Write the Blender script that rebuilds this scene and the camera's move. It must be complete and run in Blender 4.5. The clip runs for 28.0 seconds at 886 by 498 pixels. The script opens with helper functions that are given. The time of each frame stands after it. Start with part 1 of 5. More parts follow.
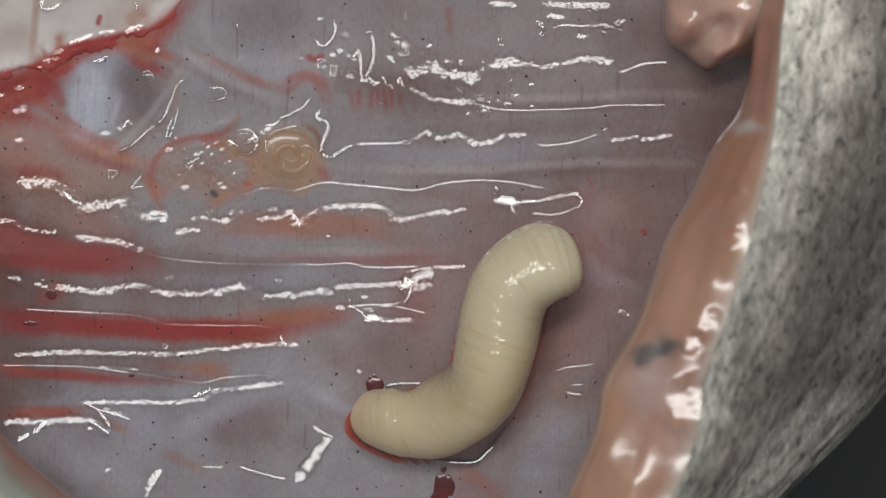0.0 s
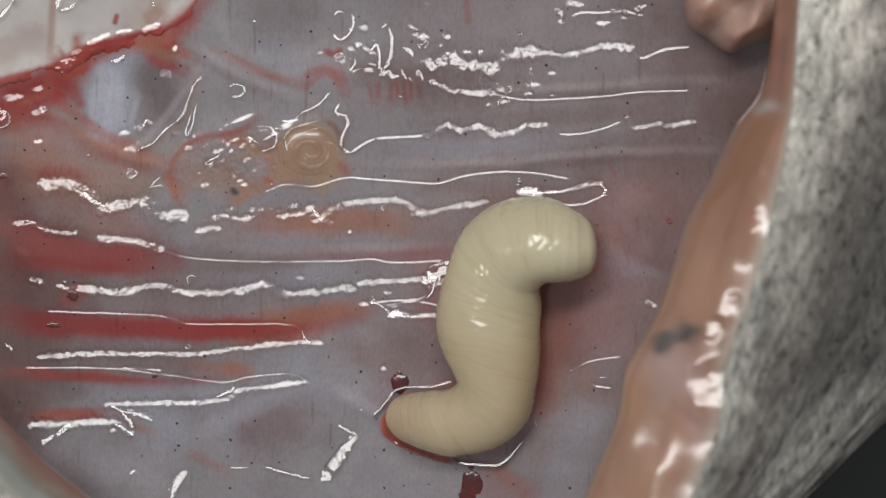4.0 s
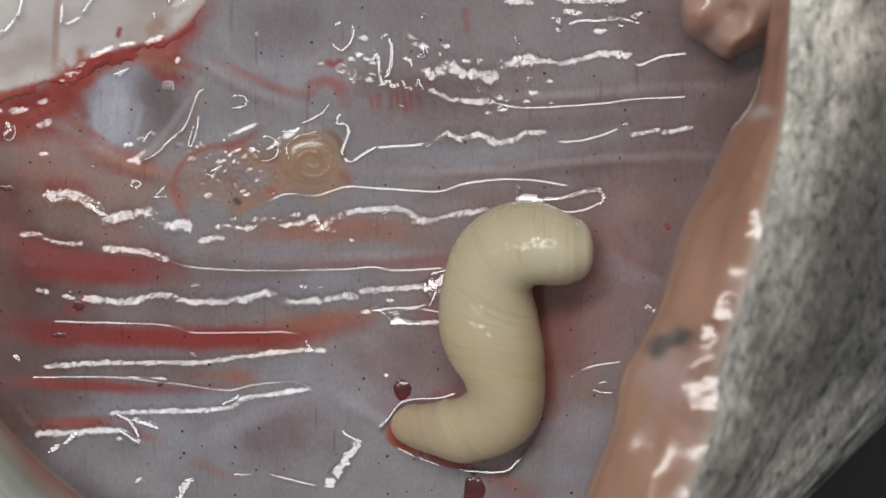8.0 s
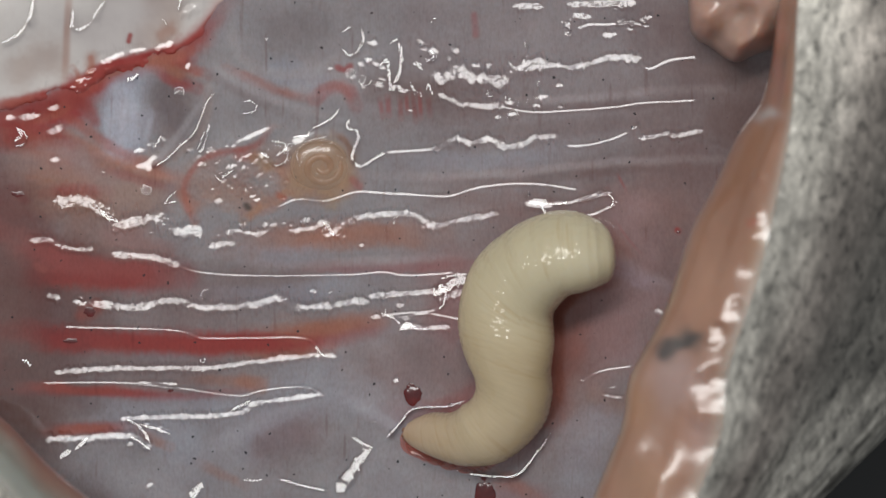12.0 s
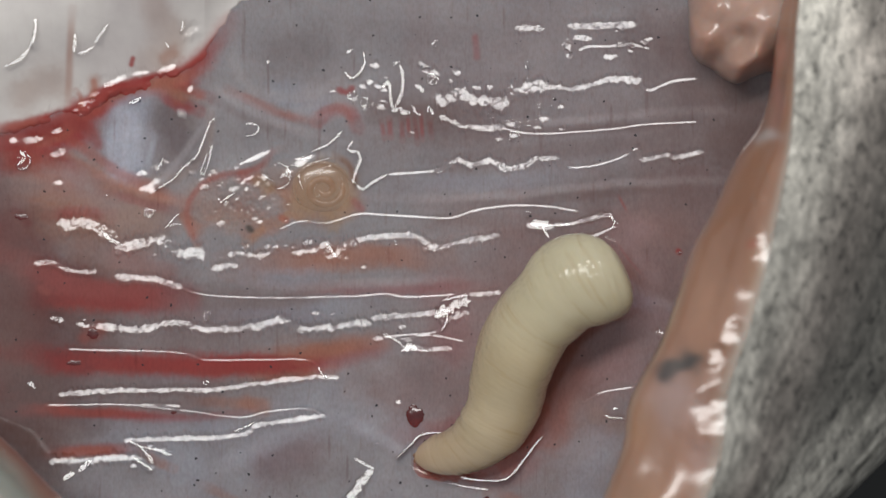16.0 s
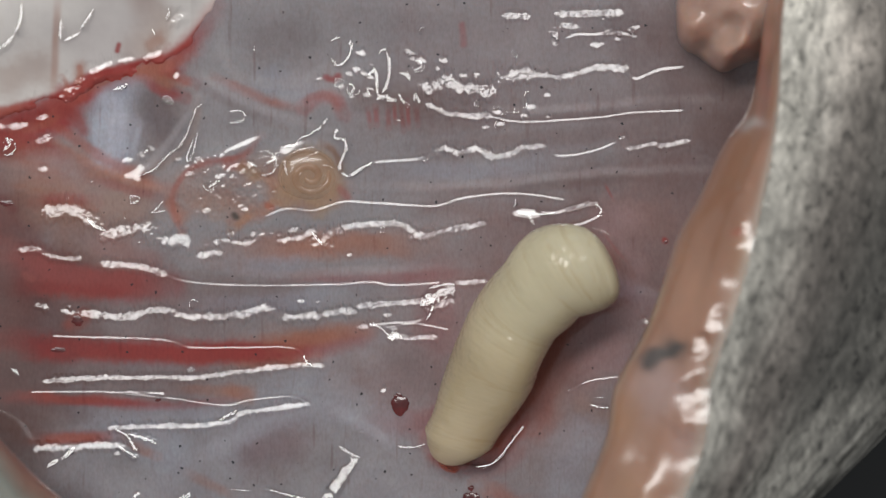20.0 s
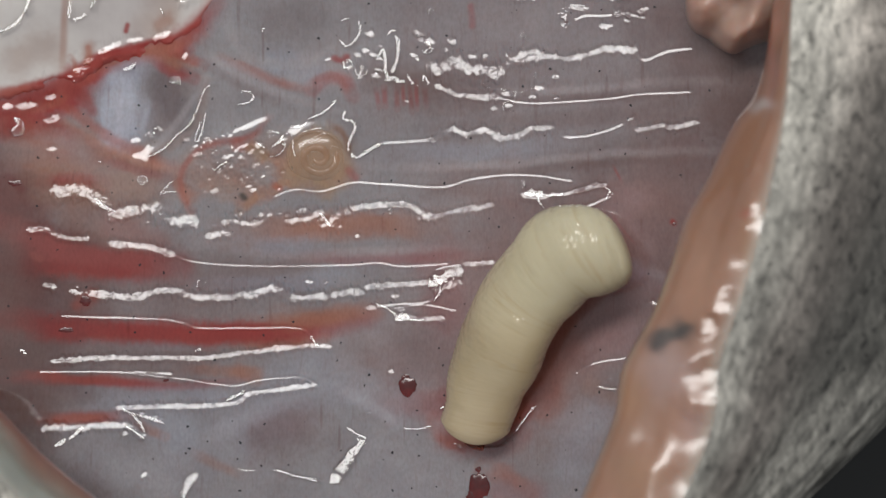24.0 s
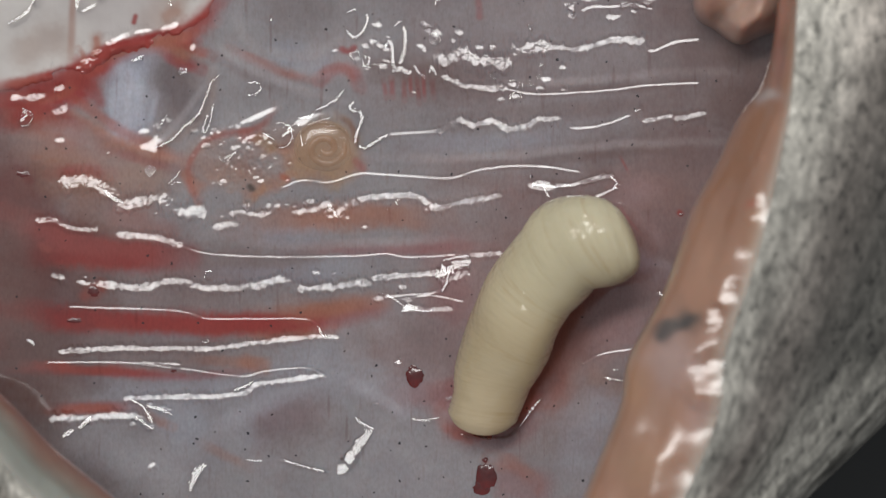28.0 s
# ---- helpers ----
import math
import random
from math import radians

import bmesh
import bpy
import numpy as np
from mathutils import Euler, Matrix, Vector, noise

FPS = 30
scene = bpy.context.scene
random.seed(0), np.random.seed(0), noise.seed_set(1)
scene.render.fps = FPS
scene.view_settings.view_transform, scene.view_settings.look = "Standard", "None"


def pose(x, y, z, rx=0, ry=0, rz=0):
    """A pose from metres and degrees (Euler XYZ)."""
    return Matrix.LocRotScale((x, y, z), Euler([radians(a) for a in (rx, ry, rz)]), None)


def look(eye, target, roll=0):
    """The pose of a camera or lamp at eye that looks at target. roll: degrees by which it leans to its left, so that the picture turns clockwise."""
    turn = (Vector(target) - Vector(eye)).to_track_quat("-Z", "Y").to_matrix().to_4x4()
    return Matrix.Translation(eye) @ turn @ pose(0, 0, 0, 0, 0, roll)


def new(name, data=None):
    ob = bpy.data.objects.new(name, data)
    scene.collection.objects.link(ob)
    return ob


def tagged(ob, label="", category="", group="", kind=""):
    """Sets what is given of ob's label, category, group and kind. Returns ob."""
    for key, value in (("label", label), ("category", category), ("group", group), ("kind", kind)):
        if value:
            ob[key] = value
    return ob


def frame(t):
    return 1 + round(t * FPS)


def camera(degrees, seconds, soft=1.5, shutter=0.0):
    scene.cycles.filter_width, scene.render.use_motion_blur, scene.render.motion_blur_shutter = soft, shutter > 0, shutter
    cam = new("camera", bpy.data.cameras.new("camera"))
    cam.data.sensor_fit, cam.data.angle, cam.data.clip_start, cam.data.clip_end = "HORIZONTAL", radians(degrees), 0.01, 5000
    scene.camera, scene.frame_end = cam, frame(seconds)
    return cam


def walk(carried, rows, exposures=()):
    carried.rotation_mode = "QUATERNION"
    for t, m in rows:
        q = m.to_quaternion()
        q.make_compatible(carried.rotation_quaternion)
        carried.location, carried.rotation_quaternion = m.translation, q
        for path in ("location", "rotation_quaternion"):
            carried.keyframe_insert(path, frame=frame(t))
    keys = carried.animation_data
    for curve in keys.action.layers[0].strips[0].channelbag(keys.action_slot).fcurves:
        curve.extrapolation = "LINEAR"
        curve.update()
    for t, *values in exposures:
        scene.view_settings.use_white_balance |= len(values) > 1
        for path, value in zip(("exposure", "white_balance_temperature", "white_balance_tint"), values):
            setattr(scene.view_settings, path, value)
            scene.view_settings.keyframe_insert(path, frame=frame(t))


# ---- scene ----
cam = camera(22, 28.0)
PATH = [
    (0.0, pose(-0.006630, 0.002727, 0.101114, -1.685, -4.315, 1.657)),
    (0.5, pose(-0.006017, 0.002558, 0.101178, -1.439, -3.819, 1.382)),
    (1.0, pose(-0.006110, 0.002365, 0.101373, -1.175, -3.550, 1.170)),
    (1.5, pose(-0.005366, 0.001534, 0.101243, -0.835, -3.133, 1.166)),
    (2.0, pose(-0.004975, 0.001656, 0.101064, -0.802, -2.810, 1.067)),
    (2.5, pose(-0.004177, 0.000808, 0.100906, -0.422, -2.380, 1.047)),
    (4.5, pose(-0.001889, 0.000361, 0.099824, -0.395, -1.059, 0.323)),
    (5.0, pose(-0.002195, 0.000529, 0.099946, -0.458, -1.004, 0.269)),
    (5.5, pose(-0.001947, 0.000526, 0.099900, -0.473, -0.816, 0.229)),
    (6.0, pose(-0.001921, -0.000050, 0.100282, -0.320, -0.867, 0.237)),
    (6.5, pose(-0.001889, -0.000647, 0.099979, -0.214, -0.730, 0.263)),
    (7.0, pose(-0.001133, -0.000904, 0.100183, -0.072, -0.454, 0.303)),
    (7.5, pose(-0.000898, -0.000764, 0.100162, -0.028, -0.400, 0.153)),
    (8.0, pose(-0.000000, 0.000000, 0.100833, 0.014, 0.008, 0.000)),
    (8.5, pose(0.000123, 0.000230, 0.100626, 0.012, 0.166, -0.209)),
    (9.0, pose(-0.000080, -0.000516, 0.100418, 0.289, 0.193, -0.189)),
    (9.5, pose(0.000287, -0.000034, 0.100479, 0.218, 0.588, -0.305)),
    (10.0, pose(0.000969, -0.000276, 0.100701, 0.460, 0.792, -0.307)),
    (10.5, pose(0.000937, -0.000297, 0.100423, 0.422, 0.878, -0.433)),
    (11.0, pose(0.000788, -0.000572, 0.100497, 0.518, 0.921, -0.370)),
    (11.5, pose(0.000857, -0.000856, 0.100684, 0.623, 0.917, -0.175)),
    (12.0, pose(0.001399, -0.000796, 0.100695, 0.588, 1.060, -0.123)),
    (12.5, pose(0.001250, -0.000989, 0.100761, 0.829, 1.120, 0.053)),
    (14.5, pose(0.002272, -0.000905, 0.100558, 0.906, 1.395, -0.197)),
    (15.0, pose(0.001951, -0.000391, 0.100854, 0.704, 1.366, -0.370)),
    (15.5, pose(0.002218, -0.000581, 0.100738, 0.874, 1.502, -0.303)),
    (16.0, pose(0.002067, -0.000468, 0.100942, 0.938, 1.485, -0.276)),
    (16.5, pose(0.002434, -0.001022, 0.100822, 1.114, 1.692, -0.139)),
    (17.0, pose(0.003245, -0.001369, 0.100813, 1.165, 1.867, -0.173)),
    (17.5, pose(0.003473, -0.001793, 0.100877, 1.357, 1.866, -0.036)),
    (18.0, pose(0.002102, -0.000527, 0.101189, 0.845, 1.561, -0.200)),
    (18.5, pose(0.002605, -0.000821, 0.100731, 1.030, 1.820, -0.054)),
    (19.0, pose(0.002724, -0.000405, 0.100750, 0.986, 1.683, -0.055)),
    (19.5, pose(0.002784, -0.000929, 0.100545, 0.993, 1.649, -0.032)),
    (20.0, pose(0.002951, -0.001096, 0.100554, 1.009, 1.636, -0.009)),
    (20.5, pose(0.002665, -0.000375, 0.101113, 0.675, 1.438, -0.146)),
    (21.0, pose(0.002843, -0.000884, 0.100854, 0.956, 1.569, 0.001)),
    (21.5, pose(0.002486, -0.000402, 0.101068, 0.736, 1.543, -0.196)),
    (22.0, pose(0.002505, -0.001500, 0.100694, 0.990, 1.482, 0.007)),
    (22.5, pose(0.002465, -0.001747, 0.100696, 0.984, 1.496, 0.054)),
    (24.5, pose(0.002840, -0.001382, 0.100364, 0.702, 1.785, 0.331)),
    (25.0, pose(0.002356, -0.001834, 0.100133, 0.780, 1.850, 0.469)),
    (25.5, pose(0.003124, -0.001648, 0.100102, 0.689, 2.221, 0.333)),
    (26.0, pose(0.003038, -0.001245, 0.100721, 0.601, 2.161, 0.154)),
    (26.5, pose(0.003335, -0.001648, 0.100517, 0.733, 2.291, 0.196)),
    (27.0, pose(0.003176, -0.002121, 0.100252, 0.777, 2.196, 0.198)),
    (27.5, pose(0.003515, -0.001706, 0.100700, 0.683, 2.249, 0.205)),
    (28.0, pose(0.003434, -0.001684, 0.100612, 0.652, 2.289, 0.210)),
]
walk(cam, PATH)
cam.data.dof.use_dof = True
cam.data.dof.focus_distance = 0.0995
cam.data.dof.aperture_fstop = 38.0

# ---- light: one broad ceiling lamp over the tray, and the dim room around ----
MM = 0.001
world = bpy.data.worlds.new("room_light")
world.use_nodes = True
scene.world = world
world.node_tree.nodes["Background"].inputs["Color"].default_value = (0.93, 0.95, 1.0, 1)
world.node_tree.nodes["Background"].inputs["Strength"].default_value = 0.55
LAMP_AT = Vector((-0.055, 0.15, 0.33))
lamp_data = bpy.data.lights.new("ceiling_lamp", "AREA")
lamp_data.shape, lamp_data.size, lamp_data.size_y = "RECTANGLE", 0.25, 0.056
lamp_data.energy, lamp_data.color = 0.86, (1.0, 0.985, 0.96)
lamp = new("ceiling_lamp", lamp_data)
lamp.matrix_world = look(LAMP_AT, (0, 0, 0))
scene.view_settings.exposure = -0.54

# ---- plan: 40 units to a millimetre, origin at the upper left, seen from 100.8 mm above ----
EYE = 100.83


def at(px, py, z=0.0):
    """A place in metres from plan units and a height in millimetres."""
    k = 0.025 * (EYE - z) / EYE * MM
    return ((px - 784) * k, (441 - py) * k, z * MM)


def smooth(v):
    v = np.clip(v, 0, 1)
    return v * v * (3 - 2 * v)


def field(x, y, size, seed):
    """Smooth noise of about that grain, from -1 to 1."""
    x, y = np.broadcast_arrays(np.asarray(x, float) / size, np.asarray(y, float) / size)
    table = np.random.RandomState(seed).uniform(-1, 1, (64, 64))
    i, j = np.floor(x).astype(int), np.floor(y).astype(int)
    u, v = smooth(x - i), smooth(y - j)
    a, b = table[i % 64, j % 64], table[(i + 1) % 64, j % 64]
    c, d = table[i % 64, (j + 1) % 64], table[(i + 1) % 64, (j + 1) % 64]
    return (a * (1 - u) + b * u) * (1 - v) + (c * (1 - u) + d * u) * v


def spline(points, n):
    """n points evenly along a smooth line through the given ones."""
    p = np.array(points, float)
    if len(p) == 2:
        return p[0] + (p[1] - p[0]) * np.linspace(0, 1, n)[:, None]
    q = np.vstack([2 * p[0] - p[1], p, 2 * p[-1] - p[-2]])
    out = []
    for k in range(1, len(q) - 2):
        t = np.linspace(0, 1, 16, endpoint=False)[:, None]
        out.append(0.5 * (2 * q[k] + (q[k + 1] - q[k - 1]) * t + (2 * q[k - 1] - 5 * q[k] + 4 * q[k + 1] - q[k + 2]) * t**2
                          + (3 * q[k] - q[k - 1] - 3 * q[k + 1] + q[k + 2]) * t**3))
    out = np.vstack(out + [q[-2:-1]])
    s = np.r_[0, np.cumsum(np.linalg.norm(np.diff(out[:, :2], axis=0), axis=1))]
    w = np.linspace(0, s[-1], n)
    return np.stack([np.interp(w, s, col) for col in out.T], 1)


# ---- materials ----
def nodes_of(name):
    mat = bpy.data.materials.new(name)
    mat.use_nodes = True
    t = mat.node_tree
    return mat, t, t.nodes["Principled BSDF"]


def add(t, kind, **values):
    n = t.nodes.new(kind)
    for k, v in values.items():
        if k in n.inputs:
            n.inputs[k].default_value = v
    return n


def ramp(t, source, stops):
    r = t.nodes.new("ShaderNodeValToRGB")
    while len(r.color_ramp.elements) < len(stops):
        r.color_ramp.elements.new(0.5)
    for e, (pos, col) in zip(r.color_ramp.elements, stops):
        e.position, e.color = pos, (*col, 1)
    t.links.new(source, r.inputs["Fac"])
    return r.outputs["Color"]


def mixed(t, a, b, fac, mode="MIX"):
    m = t.nodes.new("ShaderNodeMix")
    m.data_type, m.blend_type = "RGBA", mode
    for slot, v in ((6, a), (7, b), (0, fac)):
        if isinstance(v, bpy.types.NodeSocket):
            t.links.new(v, m.inputs[slot])
        elif slot == 0:
            m.inputs[0].default_value = v
        else:
            m.inputs[slot].default_value = (*v, 1)
    return m.outputs[2]


def stretched(t, sx, sy, sz, turn=0.0):
    c = t.nodes.new("ShaderNodeTexCoord")
    m = add(t, "ShaderNodeMapping")
    m.inputs["Scale"].default_value = (sx, sy, sz)
    m.inputs["Rotation"].default_value = (0, 0, radians(turn))
    t.links.new(c.outputs["Object"], m.inputs["Vector"])
    return m.outputs["Vector"]


def noise_of(t, vec, scale, detail=4.0, rough=0.55):
    n = add(t, "ShaderNodeTexNoise", Scale=scale, Detail=detail, Roughness=rough)
    t.links.new(vec, n.inputs["Vector"])
    return n.outputs["Fac"]


def bumped(t, b, height, strength, depth):
    n = add(t, "ShaderNodeBump", Strength=strength, Distance=depth)
    t.links.new(height, n.inputs["Height"])
    t.links.new(n.outputs["Normal"], b.inputs["Normal"])
    t.links.new(n.outputs["Normal"], b.inputs["Coat Normal"])


def tissue(name, colours, rough=0.16, scale=900.0, stretch=(1, 1, 1), turn=0.0, coat=0.5, sss=0.0, bump=0.15, tinted=False, film=0.05):
    mat, t, b = nodes_of(name)
    v = stretched(t, *stretch, turn)
    col = ramp(t, noise_of(t, v, scale * 0.35, 5), [(0.25 + 0.5 * k / (len(colours) - 1), c) for k, c in enumerate(colours)])
    fine = noise_of(t, v, scale * 2.2, 3)
    col = mixed(t, col, ramp(t, fine, [(0.3, (0.8, 0.8, 0.8)), (0.7, (1.1, 1.1, 1.1))]), 0.6, "MULTIPLY")
    if tinted:
        tint = t.nodes.new("ShaderNodeVertexColor")
        tint.layer_name = "stain_shade"
        col = mixed(t, col, tint.outputs["Color"], 1.0, "MULTIPLY")
    t.links.new(col, b.inputs["Base Color"])
    b.inputs["Roughness"].default_value = rough
    b.inputs["Coat Weight"].default_value, b.inputs["Coat Roughness"].default_value = coat, film
    b.inputs["Coat IOR"].default_value = 1.6 if film > 0.1 else 1.5
    if sss:
        b.inputs["Subsurface Weight"].default_value = sss
        b.inputs["Subsurface Radius"].default_value = (0.9 * MM, 0.45 * MM, 0.3 * MM)
        b.inputs["Subsurface Scale"].default_value = 1.0
    bumped(t, b, noise_of(t, v, scale, 3), bump, 0.08 * MM)
    return mat


def lining_material(pigment=True):
    """Wet peritoneum: stained tissue with fine upright fibres and scattered black pigment specks."""
    mat, t, b = nodes_of("wet_peritoneum" if pigment else "wet_bladder_wall")
    stain_shade = t.nodes.new("ShaderNodeVertexColor")
    stain_shade.layer_name = "stain_shade"
    fibre = noise_of(t, stretched(t, 4600, 620, 1, 9), 1.0, 3, 0.6)
    cloud = noise_of(t, stretched(t, 1, 1, 1), 420.0, 5)
    col = mixed(t, stain_shade.outputs["Color"], ramp(t, fibre, [(0.30, (0.66, 0.46, 0.42)), (0.44, (1.0, 1.0, 1.0))]), 0.22 if pigment else 0.05, "MULTIPLY")
    band = noise_of(t, stretched(t, 60, 520, 1, 1), 1.0, 4, 0.6)
    col = mixed(t, col, ramp(t, band, [(0.3, (0.84, 0.78, 0.77)), (0.7, (1.10, 1.10, 1.12))]), 0.45 if pigment else 0.1, "MULTIPLY")
    col = mixed(t, col, ramp(t, cloud, [(0.3, (0.82, 0.78, 0.8)), (0.7, (1.08, 1.06, 1.06))]), 0.7, "MULTIPLY")
    if pigment:
        grain = noise_of(t, stretched(t, 1.6, 0.8, 1, 6), 5200.0, 5, 0.65)
        col = mixed(t, col, ramp(t, grain, [(0.32, (0.86, 0.82, 0.81)), (0.62, (1.07, 1.07, 1.07))]), 0.7, "MULTIPLY")
        hair = noise_of(t, stretched(t, 2600, 240, 1, 7), 1.0, 2, 0.5)
        col = mixed(t, col, ramp(t, hair, [(0.27, (0.55, 0.30, 0.26)), (0.34, (1.0, 1.0, 1.0))]), 0.36, "MULTIPLY")
    vor = add(t, "ShaderNodeTexVoronoi", Scale=880.0)
    vor.voronoi_dimensions = "2D"
    c = t.nodes.new("ShaderNodeTexCoord")
    jag = add(t, "ShaderNodeTexNoise", Scale=9000.0, Detail=2.0)
    t.links.new(c.outputs["Object"], jag.inputs["Vector"])
    warp = add(t, "ShaderNodeVectorMath")
    warp.operation = "MULTIPLY_ADD"
    warp.inputs[1].default_value = (0.00016,) * 3
    t.links.new(jag.outputs["Color"], warp.inputs[0])
    t.links.new(c.outputs["Object"], warp.inputs[2])
    t.links.new(warp.outputs[0], vor.inputs["Vector"])
    sep = t.nodes.new("ShaderNodeSeparateColor")
    t.links.new(vor.outputs["Color"], sep.inputs["Color"])
    size = t.nodes.new("ShaderNodeMapRange")
    size.inputs["From Min"].default_value, size.inputs["From Max"].default_value = 0.3, 1.0
    size.inputs["To Min"].default_value, size.inputs["To Max"].default_value = 0.0, 0.05
    t.links.new(sep.outputs["Red"], size.inputs["Value"])
    dot = t.nodes.new("ShaderNodeMath")
    dot.operation = "LESS_THAN"
    t.links.new(vor.outputs["Distance"], dot.inputs[0])
    t.links.new(size.outputs["Result"], dot.inputs[1])
    faint = t.nodes.new("ShaderNodeMath")
    faint.operation = "MULTIPLY"
    faint.inputs[1].default_value = 0.97
    t.links.new(dot.outputs[0], faint.inputs[0])
    if pigment:
        col = mixed(t, col, (0.012, 0.011, 0.014), faint.outputs[0])
    t.links.new(col, b.inputs["Base Color"])
    b.inputs["Roughness"].default_value = 0.34
    b.inputs["Coat Weight"].default_value, b.inputs["Coat Roughness"].default_value = 1.0, 0.02 if pigment else 0.07
    b.inputs["Coat IOR"].default_value = 1.55
    b.inputs["Specular IOR Level"].default_value = 0.15
    if pigment:
        b.inputs["Subsurface Weight"].default_value = 0.4
        b.inputs["Subsurface Radius"].default_value = (0.9 * MM, 0.36 * MM, 0.26 * MM)
        b.inputs["Subsurface Scale"].default_value = 1.0
    # ripples of the wet film: broad ones, and fine shivers that fray the edges of a gleam
    ripple = t.nodes.new("ShaderNodeBump")
    ripple.inputs["Distance"].default_value = 0.007 * MM
    t.links.new(noise_of(t, stretched(t, 5200, 8200, 1, 35), 1.0, 0.0, 0.5), ripple.inputs["Height"])
    t.links.new(stain_shade.outputs["Alpha"], ripple.inputs["Strength"])
    shiver = t.nodes.new("ShaderNodeBump")
    shiver.inputs["Distance"].default_value = 0.006 * MM
    t.links.new(noise_of(t, stretched(t, 4200, 9500, 1, 12), 1.0, 1.0, 0.5), shiver.inputs["Height"])
    t.links.new(stain_shade.outputs["Alpha"], shiver.inputs["Strength"])
    t.links.new(ripple.outputs["Normal"], shiver.inputs["Normal"])
    t.links.new(shiver.outputs["Normal"], b.inputs["Coat Normal"])
    return mat


def larva_material():
    """Cream larval skin, waxy and moist; the grain runs on from ring to ring along the body."""
    mat, t, b = nodes_of("larva_cream")
    body = t.nodes.new("ShaderNodeAttribute")
    body.attribute_name = "body"
    split = t.nodes.new("ShaderNodeSeparateXYZ")
    t.links.new(body.outputs["Vector"], split.inputs[0])
    share = t.nodes.new("ShaderNodeMath")
    share.operation = "MULTIPLY"
    share.inputs[1].default_value = 1 / (RINGS * RING_GAP)
    t.links.new(split.outputs["X"], share.inputs[0])
    # darker towards the tail: the skin's own tone and the weaker light there
    tone = ramp(t, share.outputs[0], [(0.05, (0.67, 0.61, 0.42)), (0.25, (0.62, 0.545, 0.355)), (0.45, (0.58, 0.475, 0.295)), (0.75, (0.57, 0.455, 0.29)), (1.0, (0.55, 0.39, 0.265))])

    def grain(scale, detail=2.0):
        m = add(t, "ShaderNodeMapping")
        m.inputs["Scale"].default_value = scale
        t.links.new(body.outputs["Vector"], m.inputs["Vector"])
        return noise_of(t, m.outputs["Vector"], 1.0, detail, 0.55)

    cloudy, crease = grain((300, 260, 260), 4.0), grain((3900, 300, 300), 3.0)
    col = mixed(t, tone, ramp(t, cloudy, [(0.3, (0.93, 0.90, 0.86)), (0.7, (1.04, 1.04, 1.05))]), 0.8, "MULTIPLY")
    col = mixed(t, col, ramp(t, crease, [(0.30, (0.84, 0.74, 0.62)), (0.42, (1.0, 1.0, 1.0))]), 0.5, "MULTIPLY")
    t.links.new(col, b.inputs["Base Color"])
    b.inputs["Roughness"].default_value = 0.5
    b.inputs["Specular IOR Level"].default_value = 0.3
    b.inputs["Coat Weight"].default_value, b.inputs["Coat Roughness"].default_value = 0.9, 0.03
    b.inputs["Subsurface Weight"].default_value = 0.1
    b.inputs["Subsurface Radius"].default_value = (0.3 * MM, 0.2 * MM, 0.1 * MM)
    b.inputs["Subsurface Scale"].default_value = 1.0
    # loose folds of the skin, with finer creases over them
    fold = add(t, "ShaderNodeBump", Strength=0.3, Distance=0.22 * MM)
    t.links.new(grain((1000, 420, 420), 2.0), fold.inputs["Height"])
    soft = add(t, "ShaderNodeBump", Strength=0.4, Distance=0.08 * MM)
    t.links.new(crease, soft.inputs["Height"])
    t.links.new(fold.outputs["Normal"], soft.inputs["Normal"])
    t.links.new(soft.outputs["Normal"], b.inputs["Normal"])
    wet_skin = add(t, "ShaderNodeBump", Strength=0.9, Distance=0.13 * MM)
    t.links.new(grain((2600, 2200, 2200), 1.0), wet_skin.inputs["Height"])
    t.links.new(fold.outputs["Normal"], wet_skin.inputs["Normal"])
    t.links.new(wet_skin.outputs["Normal"], b.inputs["Coat Normal"])
    return mat


# the larva is made of this many rings, so far apart when it lies at ease
RINGS = 76
RING_GAP = 8.4 * 0.025 * MM
LINING = lining_material()
FLESH = tissue("cut_flesh", [(0.88, 0.80, 0.75), (1.0, 1.0, 1.0), (1.05, 1.08, 1.12), (0.92, 0.84, 0.8)], 0.3, 330, (1, 0.45, 1), 0, 0.9, bump=0.03, tinted=True, film=0.2, sss=0.4)
FAT = tissue("fatty_lobe", [(0.50, 0.28, 0.21), (0.57, 0.38, 0.30), (0.55, 0.41, 0.34)], 0.3, 420, coat=0.7, sss=0.8, film=0.12)
BLADDER = lining_material(False)
LARVA = larva_material()
CLOT = tissue("blood_clot", [(0.05, 0.004, 0.004), (0.10, 0.006, 0.005), (0.19, 0.013, 0.010)], 0.25, 1500, coat=0.6, bump=0.5)
TABLE = tissue("dark_tray", [(0.008, 0.009, 0.008), (0.012, 0.013, 0.012), (0.016, 0.017, 0.015)], 0.5, 60, coat=0.0)


